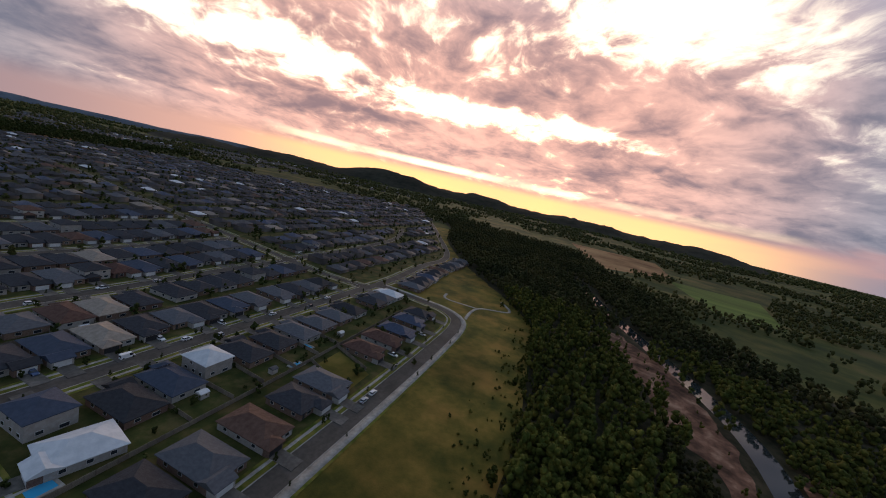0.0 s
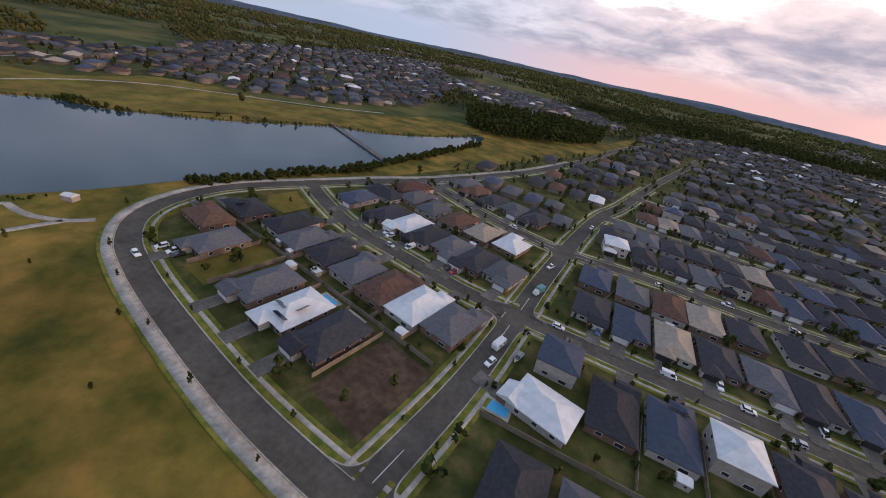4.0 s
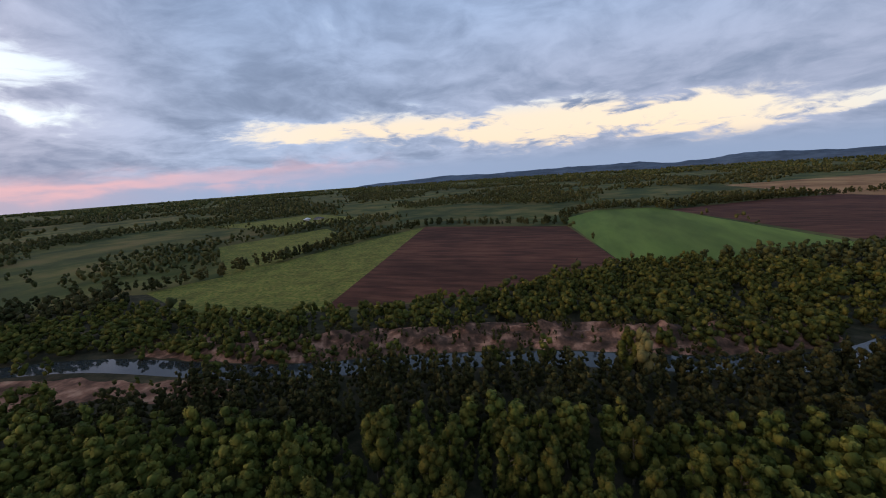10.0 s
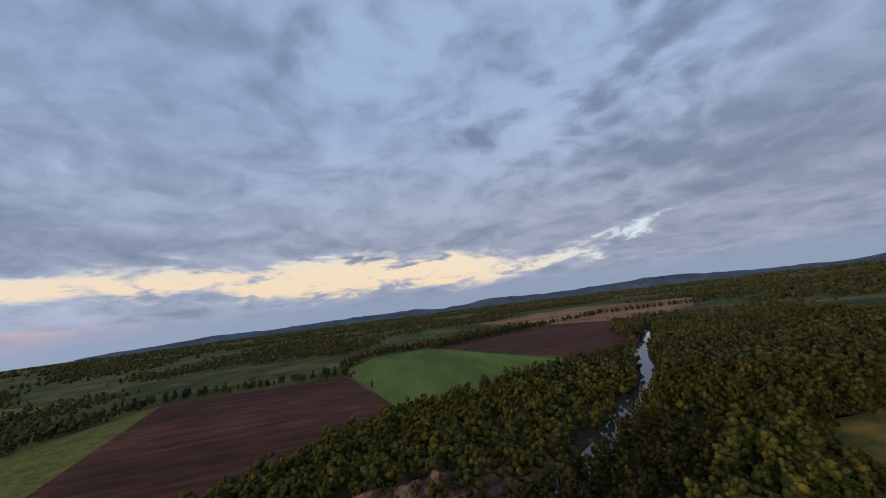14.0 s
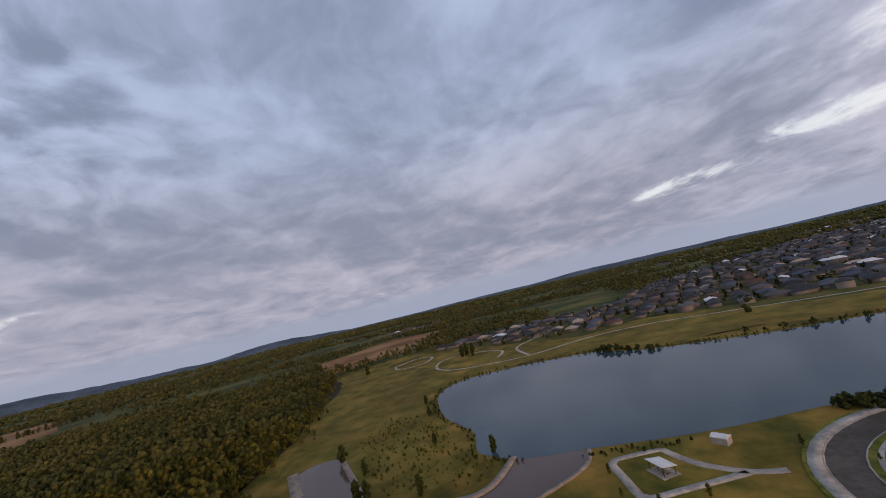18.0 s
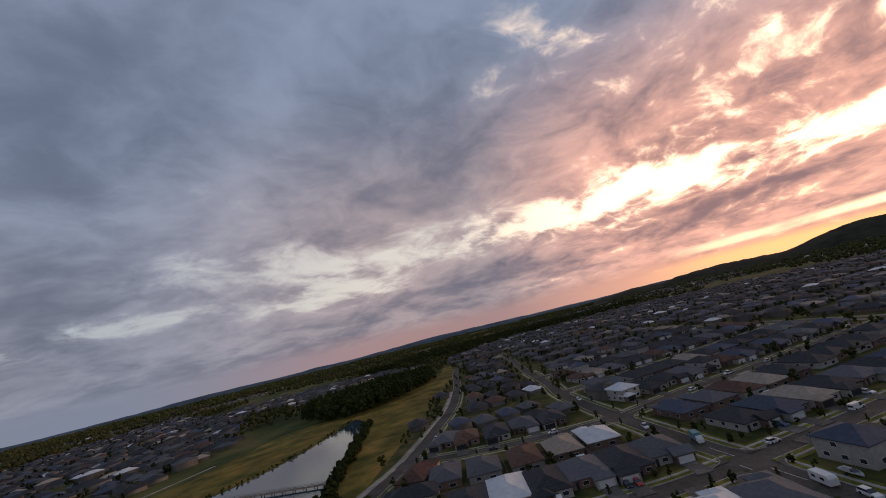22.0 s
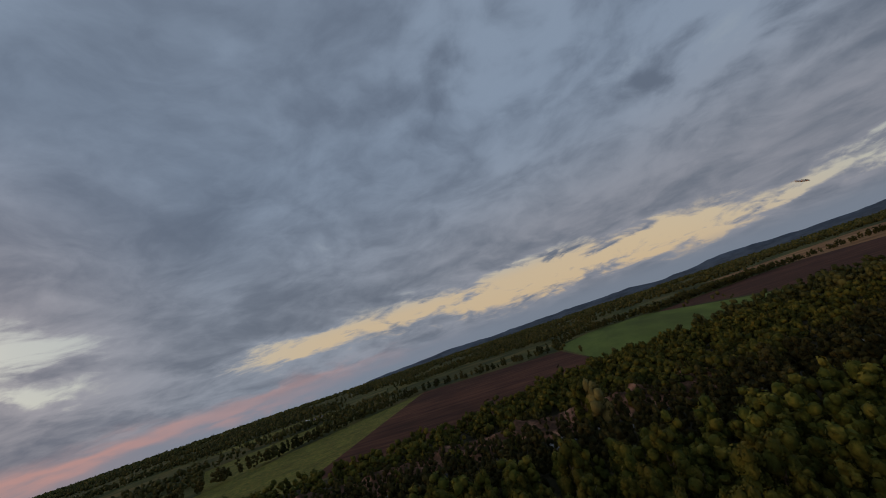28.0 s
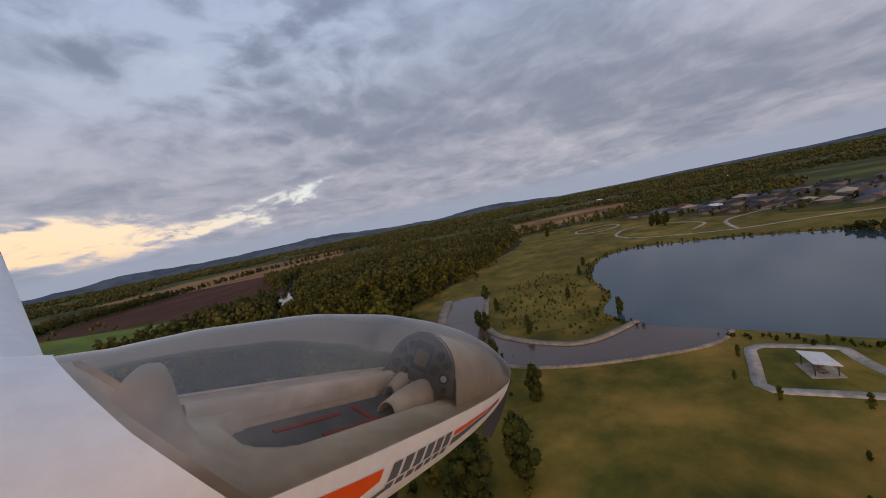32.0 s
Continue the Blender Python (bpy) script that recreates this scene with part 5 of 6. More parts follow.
def car(x, y, turn, paint="white", kind="hatch", z=0.1):
    """A parked car with its front towards +x."""
    words = {"hatch": "hatchback", "ute": "utility pickup", "van": "van"}[kind]
    label = f"{paint} {words} parked on the street"
    if (paint, kind) in CAR_PROTO:
        return copy_thing(CAR_PROTO[paint, kind], pose(x, y, z, 0, 0, turn))
    root = new("car", None)
    CAR_PROTO[paint, kind] = root
    root.matrix_basis = pose(x, y, z, 0, 0, turn)
    tagged(root, label, "car", group="parked cars")
    long = {"hatch": 2.15, "ute": 2.6, "van": 2.5}[kind]
    bm = bmesh.new()
    profile_solid(bm, [(-long, 0.3), (-long + 0.05, 0.85), (-long + 0.3, 0.95), (long - 1.2, 0.95), (long - 0.15, 0.78), (long, 0.55), (long - 0.05, 0.3)], 0.9, 0.06)
    part("body", bm, CAR_PAINT[paint], root)
    top = {"hatch": [(-long + 0.25, 0.93), (-long + 0.55, 1.42), (0.1, 1.48), (0.95, 0.93)], "ute": [(-0.6, 0.93), (-0.45, 1.7), (0.6, 1.72), (1.35, 0.93)], "van": [(-long + 0.05, 0.93), (-long + 0.1, 1.95), (1.2, 1.95), (1.9, 0.93)]}[kind]
    bm = bmesh.new()
    profile_solid(bm, top, 0.8, 0.14)
    part("cabin_glass", bm, M["pane"], root)
    bm = bmesh.new()
    zt = max(z for _, z in top)
    xs = [x for x, z in top if z > zt - 0.1]
    box(bm, min(xs) - 0.06, max(xs) + 0.06, -0.7, 0.7, zt - 0.05, zt + 0.03)
    part("cabin_roof", bm, CAR_PAINT[paint], root)
    if kind == "van":
        bm = bmesh.new()
        box(bm, -long + 0.08, 0.3, -0.83, 0.83, 0.95, 1.93)
        part("side_panel", bm, CAR_PAINT[paint], root)
    if kind == "ute":
        bm = bmesh.new()
        box(bm, -long + 0.05, -0.65, -0.85, 0.85, 0.9, 1.15)
        part("tray", bm, M["dark_metal"], root)
    wm = wheel_mesh(0.33, 0.22)
    for px in (-long + 0.8, long - 0.85):
        for py in (-0.8, 0.8):
            o = new("wheel", wm)
            o.parent, o.location = root, (px, py, 0.33)
    for py in (-0.65, 0.65):
        bm = bmesh.new()
        box(bm, -long - 0.01, -long + 0.06, py - 0.14, py + 0.14, 0.62, 0.8)
        part("tail_lamp", bm, M["lamp_red"], root)
        bm = bmesh.new()
        box(bm, long - 0.14, long - 0.02, py - 0.16, py + 0.16, 0.55, 0.7)
        part("headlight", bm, M["trim"], root)
    return root


for spot in ((91, 81.5, 180, "white", "hatch"), (87, 72, 90, "white", "ute"), (84, 72, 90, "black", "hatch"), (57, 0.5, 80, "white", "hatch"), (51, 6.5, 178, "silver", "hatch"), (45, 0.5, 85, "white", "van"), (22, 0, 90, "red", "hatch"), (25, -0.5, 90, "black", "hatch"),
             (-2, -42, 83, "white", "ute"), (-14.5, 30, 88, "white", "hatch"), (-22, -3.5, 190, "white", "hatch"), (-57, -11, 192, "white", "van"), (-79, -15.5, 192, "white", "hatch"), (-91, -13, 12, "silver", "hatch"), (-109, 62, 192, "silver", "hatch"), (-115.5, 60.5, 192, "white", "hatch"),
             (-148, 43, 102, "white", "ute"), (-183, 35.5, 102, "silver", "hatch"), (47, -1, 95, "silver", "hatch"), (60, -0.5, 95, "white", "hatch"), (-33, -13, 102, "blue", "hatch"), (-71, -20, 102, "white", "hatch"), (-98, -25, 102, "white", "ute"), (84, -98, 80, "white", "hatch"), (86, -104, 80, "silver", "hatch"),
             (92, 74, 90, "white", "hatch"), (-125, -24.5, 192, "white", "hatch"), (-150, -26, 12, "black", "hatch"), (-170, -34, 192, "white", "hatch"), (-43, -74, 192, "white", "hatch"), (-70, -86, 12, "white", "ute"), (-95, -90, 192, "silver", "hatch"), (30, -64, 0, "white", "hatch"), (58, -62, 186, "black", "hatch"), (2, -110, 92, "white", "hatch"), (-190, -60, 80, "white", "hatch")):
    car(*spot)

# ---- box truck, caravan and boat on the cross street ----
M["teal"] = surface("teal_paint", [(0.09, 0.22, 0.24), (0.13, 0.29, 0.31)], 2.0, 0.5)


def wheeled(name, root, spots, radius=0.4, width=0.25):
    wm = wheel_mesh(radius, width)
    for x, y in spots:
        o = new("wheel", wm)
        o.parent, o.location = root, (x, y, radius)


truck = new("box_truck", None)
tagged(truck, "small truck with a pale teal cargo box", "truck").matrix_basis = pose(-7.5, -17, 0.1, 0, 0, 82)
bm = bmesh.new()
box(bm, -3.0, 1.0, -1.1, 1.1, 0.8, 3.1)
part("cargo_box", bm, M["teal"], truck)
bm = bmesh.new()
profile_solid(bm, [(1.1, 0.5), (1.1, 2.3), (1.9, 2.35), (2.6, 1.4), (2.75, 0.5)], 1.0, 0.1)
part("cab", bm, M["trim"], truck)
bm = bmesh.new()
box(bm, -3.0, 2.4, -0.4, 0.4, 0.5, 0.78)
part("chassis", bm, M["dark_metal"], truck)
wheeled("truck", truck, ((-2.1, -0.95), (-2.1, 0.95), (1.9, -0.9), (1.9, 0.9)))

caravan = new("caravan", None)
tagged(caravan, "white caravan parked behind a car", "caravan").matrix_basis = pose(-12.5, 22, 0.1, 0, 0, 88)
bm = bmesh.new()
profile_solid(bm, [(-2.7, 0.5), (-2.8, 1.6), (-2.6, 2.5), (2.2, 2.6), (2.7, 2.0), (2.6, 0.5)], 1.15, 0.08)
part("body", bm, M["trim"], caravan)
for py in (-1.14, 1.14):
    for px in (-1.4, 0.9):
        bm = bmesh.new()
        box(bm, px - 0.5, px + 0.5, py - 0.03, py + 0.03, 1.3, 1.9)
        part("window", bm, M["pane"], caravan)
bm = bmesh.new()
box(bm, 2.6, 3.9, -0.06, 0.06, 0.45, 0.55)
part("tow_bar", bm, M["dark_metal"], caravan)
wheeled("caravan", caravan, ((0, -0.95), (0, 0.95)), 0.33)

boat = new("boat", None)
tagged(boat, "white motor boat on a trailer in a driveway", "boat").matrix_basis = pose(-19.5, 22, 0.1, 0, 0, 92)
bm = bmesh.new()
rings = []
for f in np.linspace(0, 1, 9):
    half = 0.95 * (1 - max(0, (f - 0.5) / 0.5) ** 2.2) + 0.02
    x, keel = -2.6 + 5.2 * f, 0.55 + 0.35 * max(0, f - 0.6)
    rings.append([bm.verts.new(p) for p in ((x, half, 1.35), (x, half * 0.85, 0.9), (x, 0, keel), (x, -half * 0.85, 0.9), (x, -half, 1.35))])
for a, b in zip(rings, rings[1:]):
    for i in range(4):
        bm.faces.new((a[i], a[i + 1], b[i + 1], b[i]))
bm.faces.new(rings[0])
part("hull", bm, M["trim"], boat)
bm = bmesh.new()
box(bm, -2.4, 1.2, -0.7, 0.7, 1.05, 1.15)
part("deck", bm, M["concrete"], boat)
bm = bmesh.new()
profile_solid(bm, [(0.3, 1.15), (0.1, 1.7), (0.2, 1.7), (1.1, 1.2)], 0.7, 0.1)
part("windscreen", bm, M["pane"], boat)
bm = bmesh.new()
box(bm, -2.9, 3.2, -0.06, 0.06, 0.4, 0.5)
box(bm, -1.0, -0.8, -0.9, 0.9, 0.4, 0.5)
part("trailer", bm, M["dark_metal"], boat)
wheeled("boat", boat, ((-0.9, -0.95), (-0.9, 0.95)), 0.3, 0.2)


# ---- pools, sheds, solar panels ----
def pool(x, y, turn, a, b):
    root = new("swimming_pool", None)
    root.matrix_basis = pose(x, y, 0, 0, 0, turn)
    bm = bmesh.new()
    for x0, x1, y0, y1 in ((-a - 0.8, a + 0.8, -b - 0.8, -b), (-a - 0.8, a + 0.8, b, b + 0.8), (-a - 0.8, -a, -b, b), (a, a + 0.8, -b, b)):
        box(bm, x0, x1, y0, y1, 0, 0.3)
    part("coping", bm, M["concrete"], root)
    bm = bmesh.new()
    box(bm, -a, a, -b, b, 0, 0.2)
    part("water", bm, M["pool"], root, "clear turquoise water")
    return tagged(root, "backyard swimming pool with bright blue water", "pool", group="backyard pools")


for spot in ((36, 48.5, 0, 3.2, 1.5), (25, 47.5, 0, 3.4, 0.9), (-24, 42, 12, 3.2, 1.7), (-104, 26, 12, 2.6, 1.4), (-118, 14, 102, 2.8, 1.2)):
    pool(*spot)


def shed(x, y, turn, a, b, white=True):
    root = new("garden_shed", None)
    root.matrix_basis = pose(x, y, 0, 0, 0, turn)
    bm = bmesh.new()
    box(bm, -a, a, -b, b, 0, 2.1)
    part("wall", bm, M["render"], root)
    bm = bmesh.new()
    hip_roof(bm, -a, a, -b, b, 2.2, 0.25, 0.12, True)
    part("roof", bm, M["roof_white" if white else "roof_grey"], root)
    bm = bmesh.new()
    box(bm, -0.5, 0.5, -b - 0.03, -b + 0.02, 0.05, 1.9)
    part("door", bm, M["trim"], root)
    return tagged(root, "small pale metal garden shed in a yard", "shed", group="garden sheds")


for spot in ((58, 47.5, 0, 1.6, 1.3), (50, 43, 0, 1.5, 1.2), (66, 42.5, 90, 1.4, 1.2), (74, 42, 0, 1.3, 1.1), (10, 42, 0, 1.5, 1.3), (-66, 27, 12, 1.6, 1.3), (-93, 26, 12, 1.4, 1.2, False), (-140, 13, 12, 1.5, 1.2), (30, -25, 0, 1.3, 1.0), (62, -23, 90, 1.4, 1.1), (141, 86, 30, 2.2, 1.6), (-52, -40, 12, 1.4, 1.1), (-38, -36, 12, 1.4, 1.1)):
    shed(*spot)

M["solar"] = glass_material("solar_cell", (0.012, 0.016, 0.03), 0.15, 0.7)


def solar(x, y, z, turn, tilt, cols, rows):
    """A roof array of panels, each in a thin frame."""
    root = new("solar_array", None)
    root.matrix_basis = pose(x, y, z, tilt, 0, turn)
    for i in range(cols):
        for j in range(rows):
            bm = bmesh.new()
            px, py = (i - cols / 2) * 1.05, (j - rows / 2) * 1.75
            box(bm, px, px + 1.0, py, py + 1.68, 0, 0.05)
            part("solar_panel", bm, M["solar"], root)
    return tagged(root, "dark solar panels on a house roof", "solar panels", group="roof panels")


solar(34.0, 66.0, 4.5, 180, -22, 5, 1)
solar(37.5, 63.5, 5.15, 180, -22, 4, 1)
solar(32.3, 60, 5.1, 90, 24, 4, 1)
solar(84, 26.5, 4.55, 0, 24, 5, 1)
solar(-61, 8.5, 4.4, 12, 24, 5, 2)
solar(105, 41, 4.6, 90, 22, 3, 2)

# ---- lake side: shelter, foot bridge, channel walls ----
shelter = new("picnic_shelter", None)
tagged(shelter, "open picnic shelter with a white sloping roof", "shelter").matrix_basis = pose(134, 109, 0, 0, 0, 10)
bm = bmesh.new()
box(bm, -3.6, 3.6, -2.8, 2.8, 0, 0.18)
part("slab", bm, M["concrete"], shelter)
bm = bmesh.new()
v = box(bm, -3.4, 3.4, -2.4, 2.4, 2.7, 2.85)
for q in v:
    q.co.z += 0.16 * q.co.y
part("roof", bm, M["roof_white"], shelter)
for px in (-2.8, 2.8):
    for py in (-1.9, 1.9):
        bm = bmesh.new()
        box(bm, px - 0.08, px + 0.08, py - 0.08, py + 0.08, 0.18, 2.75 + 0.16 * py)
        part("post", bm, M["dark_metal"], shelter)
for px in (-1.4, 1.4):
    table = new("picnic_table", None)
    table.matrix_basis = pose(134 + px, 109, 0.18, 0, 0, 10)
    bm = bmesh.new()
    box(bm, -0.9, 0.9, -0.4, 0.4, 0.7, 0.76)
    part("tabletop", bm, M["fence"], table)
    for py in (-0.75, 0.75):
        bm = bmesh.new()
        box(bm, -0.9, 0.9, py - 0.15, py + 0.15, 0.42, 0.47)
        part("bench", bm, M["fence"], table)
    for q in (-0.7, 0.7):
        bm = bmesh.new()
        box(bm, q - 0.05, q + 0.05, -0.8, 0.8, 0.3, 0.42)
        box(bm, q - 0.05, q + 0.05, -0.06, 0.06, 0, 0.7)
        part("leg", bm, M["dark_metal"], table)
    tagged(table, "timber picnic table under a shelter", "table", group="picnic tables")

bridge = new("foot_bridge", None)
a, b = Vector((229, -97, 0)), Vector((134, -71, 0))
tagged(bridge, "long low timber foot bridge across the lake", "bridge").matrix_basis = pose(a.x, a.y, 0, 0, 0, math.degrees(math.atan2(b.y - a.y, b.x - a.x)))
span = (b - a).length
bm = bmesh.new()
for i in range(int(span / 0.6)):
    box(bm, 0.6 * i, 0.6 * i + 0.56, -1.1, 1.1, 1.0, 1.12)
part("deck", bm, M["fence"], bridge)
for s in (-1.1, 1.1):
    bm = bmesh.new()
    box(bm, 0, span, s - 0.04, s + 0.04, 2.05, 2.13)
    box(bm, 0, span, s - 0.03, s + 0.03, 1.55, 1.6)
    for i in range(int(span / 3) + 1):
        box(bm, 3 * i - 0.04, 3 * i + 0.04, s - 0.05, s + 0.05, 1.1, 2.1)
    part("railing", bm, M["dark_metal"], bridge)
for i in range(int(span / 6) + 1):
    for s in (-0.9, 0.9):
        bm = bmesh.new()
        box(bm, 6 * i - 0.12, 6 * i + 0.12, s - 0.12, s + 0.12, -0.2, 1.0)
        part("bridge_post", bm, M["dark_metal"], bridge)

M["stone"] = surface("stone_edging", [(0.20, 0.165, 0.13), (0.31, 0.265, 0.215)], 1.2, 0.9, bump=0.6, bump_scale=5, coarse=0.2)
for points, half in (([(158, 121), (148, 126), (138, 142), (130, 164), (131, 187), (144, 207), (158, 219)], 0.7), ([(212, 222), (182, 209), (165, 201), (153, 189), (147, 169), (150, 157), (167, 146)], 1.3)):
    tagged(ribbon("channel_wall", curve_points(points, 2.0), half, -half, 0.5, M["stone"], 0.5), "low pale stone wall edging the channel", "wall", kind="structure")
tagged(ribbon("weir_apron", curve_points([(159, 219), (180, 231), (206, 243)], 2.0), 2.4, -2.4, 0.45, M["stone"], 0.45), "pale concrete apron at the channel's end", "weir", kind="structure")
M["fresh"] = surface("fresh_grass", [(0.040, 0.052, 0.010), (0.062, 0.095, 0.016), (0.10, 0.11, 0.02)], 0.12, 0.95, bump=0.5, bump_scale=2, coarse=0.3)
tagged(sheet("green_hollow", ragged([(34, 146), (38, 158), (54, 170), (66, 162), (70, 152), (56, 148)], 2.0, 6.0, 1.0), 0.06, M["fresh"], smooth=False), "bright green wet grass hollow by the trees", "grass", kind="structure")
M["dry"] = surface("dry_grass", [(0.085, 0.078, 0.014), (0.150, 0.118, 0.024), (0.215, 0.145, 0.036)], 0.06, 0.95, bump=0.5, bump_scale=2, coarse=0.3)
tagged(sheet("dry_meadow", ragged([(168, 162), (200, 180), (240, 184), (300, 182), (330, 160), (420, 190), (500, 260), (470, 300), (300, 262), (210, 250), (190, 214), (160, 188)], 5, 4.0, 2.0), 0.036, M["dry"], smooth=False), "dry golden grass beyond the channel", "grass", kind="structure")
tagged(sheet("dry_meadow", ragged([(330, 150), (332, 90), (318, 50), (280, 20), (262, -40), (238, -100), (262, -150), (300, -100), (350, -70), (395, -30), (385, 40), (440, 110)], 5, 4.0, 2.0), 0.037, M["dry"], smooth=False), "mown golden grass along the lake", "grass", kind="structure")
for points in ([(262, -190), (290, -130), (335, -60), (362, -12), (366, 40), (352, 96), (360, 140), (372, 165)], [(480, 229), (505, 205), (490, 185), (452, 195), (455, 222), (480, 229)], [(372, 165), (400, 178), (440, 172), (445, 140), (412, 112), (380, 120)], [(352, 96), (405, 97), (440, 70), (476, 25)]):
    tagged(ribbon("park_path", curve_points(points, 4.0), 1.4, -1.4, 0.12, M["concrete"], 0.06), "pale concrete park path across the lake", "path", kind="structure")

for name, mat, pts, label in (("vacant_lot", "dry", [(64.3, 47), (77.7, 47), (77.7, 73), (64.3, 73)], "vacant lot of dry golden grass"), ("vacant_lot", "dry", [(97, 14), (116, 8), (117, 22), (108, 28), (97, 26)], "vacant lot of dry golden grass"), ("vacant_lot", "earth", [(-6, 46), (12, 46), (12, 72), (-8, 73)], "bare earth building lot"), ("vacant_lot", "dry", [(-128, 26), (-112, 30), (-109, 53), (-125, 49)], "vacant lot of brown grass")):
    tagged(sheet(name, pts, 0.062, M[mat], smooth=False), label, "lot", kind="structure")

# ---- long grass and rushes in the meadow ----
tuft_rng = np.random.default_rng(31)
hollow = scatter(tuft_rng, [(30, 142), (36, 160), (54, 173), (70, 166), (76, 150), (56, 144)], 2.4)
woods("hollow_scrub", hollow[tuft_rng.uniform(size=len(hollow)) < 0.6], tuft_rng, (0.5, 2.0), 12, 0.14, M["leaf"], "bushes and rushes in the wet grass hollow", 4, 0.6)

# ---- single trees ----
for x, y, kind, scale in ((177, 152, 5, 0.42), (157, 180, 5, 0.45), (163, 203, 4, 0.55), (205, 219, 4, 0.6), (161, 199, 5, 0.5), (186, 205, 5, 0.4), (201, 176, 4, 0.35), (247, 180, 4, 0.4), (274, 183, 4, 0.4), (74, 161, 5, 1.0), (80, 166, 5, 1.1), (86, 158, 4, 0.9), (117, 196, 5, 0.8), (126, 180, 4, 0.7), (70, 141, 4, 0.45), (33, 150, 4, 0.6),
                          (102, 187, 5, 1.0), (97, 180, 5, 1.05), (106, 178, 5, 0.9), (84, 186, 5, 1.0), (113, 164, 5, 0.6), (90, 172, 5, 0.95), (3, 241, 3, 1.2), (471, 260, 5, 0.7), (438, 145, 5, 0.9), (430, 150, 4, 0.8), (446, 138, 4, 0.8), (425, 140, 5, 0.6), (452, 150, 4, 0.7), (120, 118, 2, 0.3), (148, 104, 2, 0.25), (140, 122, 2, 0.3), (119, 106, 2, 0.3), (128, 124, 2, 0.22), (104, 111, 4, 0.12), (94, 114, 4, 0.12), (100, 104, 4, 0.12), (63, 94, 4, 0.16), (41, 105, 4, 0.14)):
    tree(kind, x, y, scale, (x * 37) % 360, "dark green tree standing in the grass" if kind > 3 else "slim olive gum tree standing in the grass", "single trees")
street_rng = np.random.default_rng(21)
for key, lo, hi, gap in (("main_street", 20, 330, 19), ("ring_road", 640, 1000, 24), ("back_street", 10, 300, 21), ("cross_street", 20, 200, 23)):
    line = LINES[key]
    run = np.r_[0, np.cumsum(np.linalg.norm(np.diff(line, axis=0), axis=1))]
    for side in (1, -1):
        edge = offset_line(line, side * 5.0)
        for d in np.arange(lo, hi, gap):
            x, y = np.interp(d + street_rng.uniform(-6, 6), run, edge[:, 0]), np.interp(d, run, edge[:, 1])
            if clear_of_roads(x, y, 4.4):
                tree(6, x, y, street_rng.uniform(0.16, 0.32), street_rng.uniform(0, 360), "young street tree on the grass verge", "street trees")
shrubs = scatter(street_rng, [(100, 45), (60, 47), (-5, 45), (-80, 34), (-200, 4), (-200, -30), (-10, -30), (90, -28), (95, 20)], 9.0, ((all_roads, 6.0),))
shrubs = shrubs[[all(abs((x - a) * math.cos(radians(t)) + (y - b) * math.sin(radians(t))) > 6.4 or abs(-(x - a) * math.sin(radians(t)) + (y - b) * math.cos(radians(t))) > 10.5 for a, b, t in houses) for x, y in shrubs]]
woods("yard_shrubs", shrubs, street_rng, (1.4, 3.2), 30, 0.09, M["leaf_dark"], "dark green shrubs in the yards", 5, 0.45)
far_yard = scatter(street_rng, SUBURB, 21.0)
far_yard = far_yard[distance(far_yard, np.array([[0.0, 0.0]])) > 150]
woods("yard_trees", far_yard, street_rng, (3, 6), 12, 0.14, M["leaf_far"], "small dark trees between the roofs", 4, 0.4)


# ---- the model glider, in the air over the meadow ----
M["foam"] = surface("white_foam", [(0.80, 0.80, 0.81), (0.87, 0.87, 0.88)], 60.0, 0.5, bump=0.03, bump_scale=420)
M["tan_plastic"] = surface("tan_plastic", [(0.60, 0.48, 0.36), (0.68, 0.55, 0.42)], 40.0, 0.6, bump=0.1, bump_scale=300, coarse=0.3)
M["seat_grey"] = surface("dark_seat_print", [(0.10, 0.10, 0.11), (0.17, 0.165, 0.17)], 30.0, 0.7)
M["orange"] = surface("orange_film", [(0.85, 0.10, 0.02), (0.90, 0.13, 0.03)], 20.0, 0.45)
M["grey_film"] = surface("grey_film", [(0.11, 0.12, 0.14), (0.14, 0.15, 0.17)], 20.0, 0.45)
M["belt"] = surface("red_belt", [(0.30, 0.05, 0.04), (0.36, 0.07, 0.05)], 30.0, 0.8)
M["dial"] = surface("instrument_face", [(0.03, 0.03, 0.03), (0.06, 0.055, 0.05)], 80.0, 0.5)
M["dial_gold"] = surface("display_face", [(0.30, 0.22, 0.06), (0.40, 0.30, 0.10)], 60.0, 0.5)
canopy_glass = bpy.data.materials.new("smoked_canopy")
canopy_glass.use_nodes = True
n = Nodes(canopy_glass.node_tree)
mixed = n.tree.nodes.new("ShaderNodeMixShader")
n.put(mixed.inputs[0], n.math("ADD", 0.15, n.add("ShaderNodeFresnel", IOR=1.2).outputs[0], clamp=True))
n.put(mixed.inputs[1], n.add("ShaderNodeBsdfTransparent", Color=rgba(0.87, 0.845, 0.81)).outputs[0])
n.put(mixed.inputs[2], n.add("ShaderNodeBsdfGlossy", Roughness=0.4).outputs[0])
n.tree.links.new(mixed.outputs[0], n.add("ShaderNodeOutputMaterial").inputs[0])

glider = new("model_glider", None)
tagged(glider, "white foam model glider in flight with a clear canopy", "model glider").matrix_basis = pose(31.3785, 130.7849, 47.1011, 18.154, 19.638, 2.962)

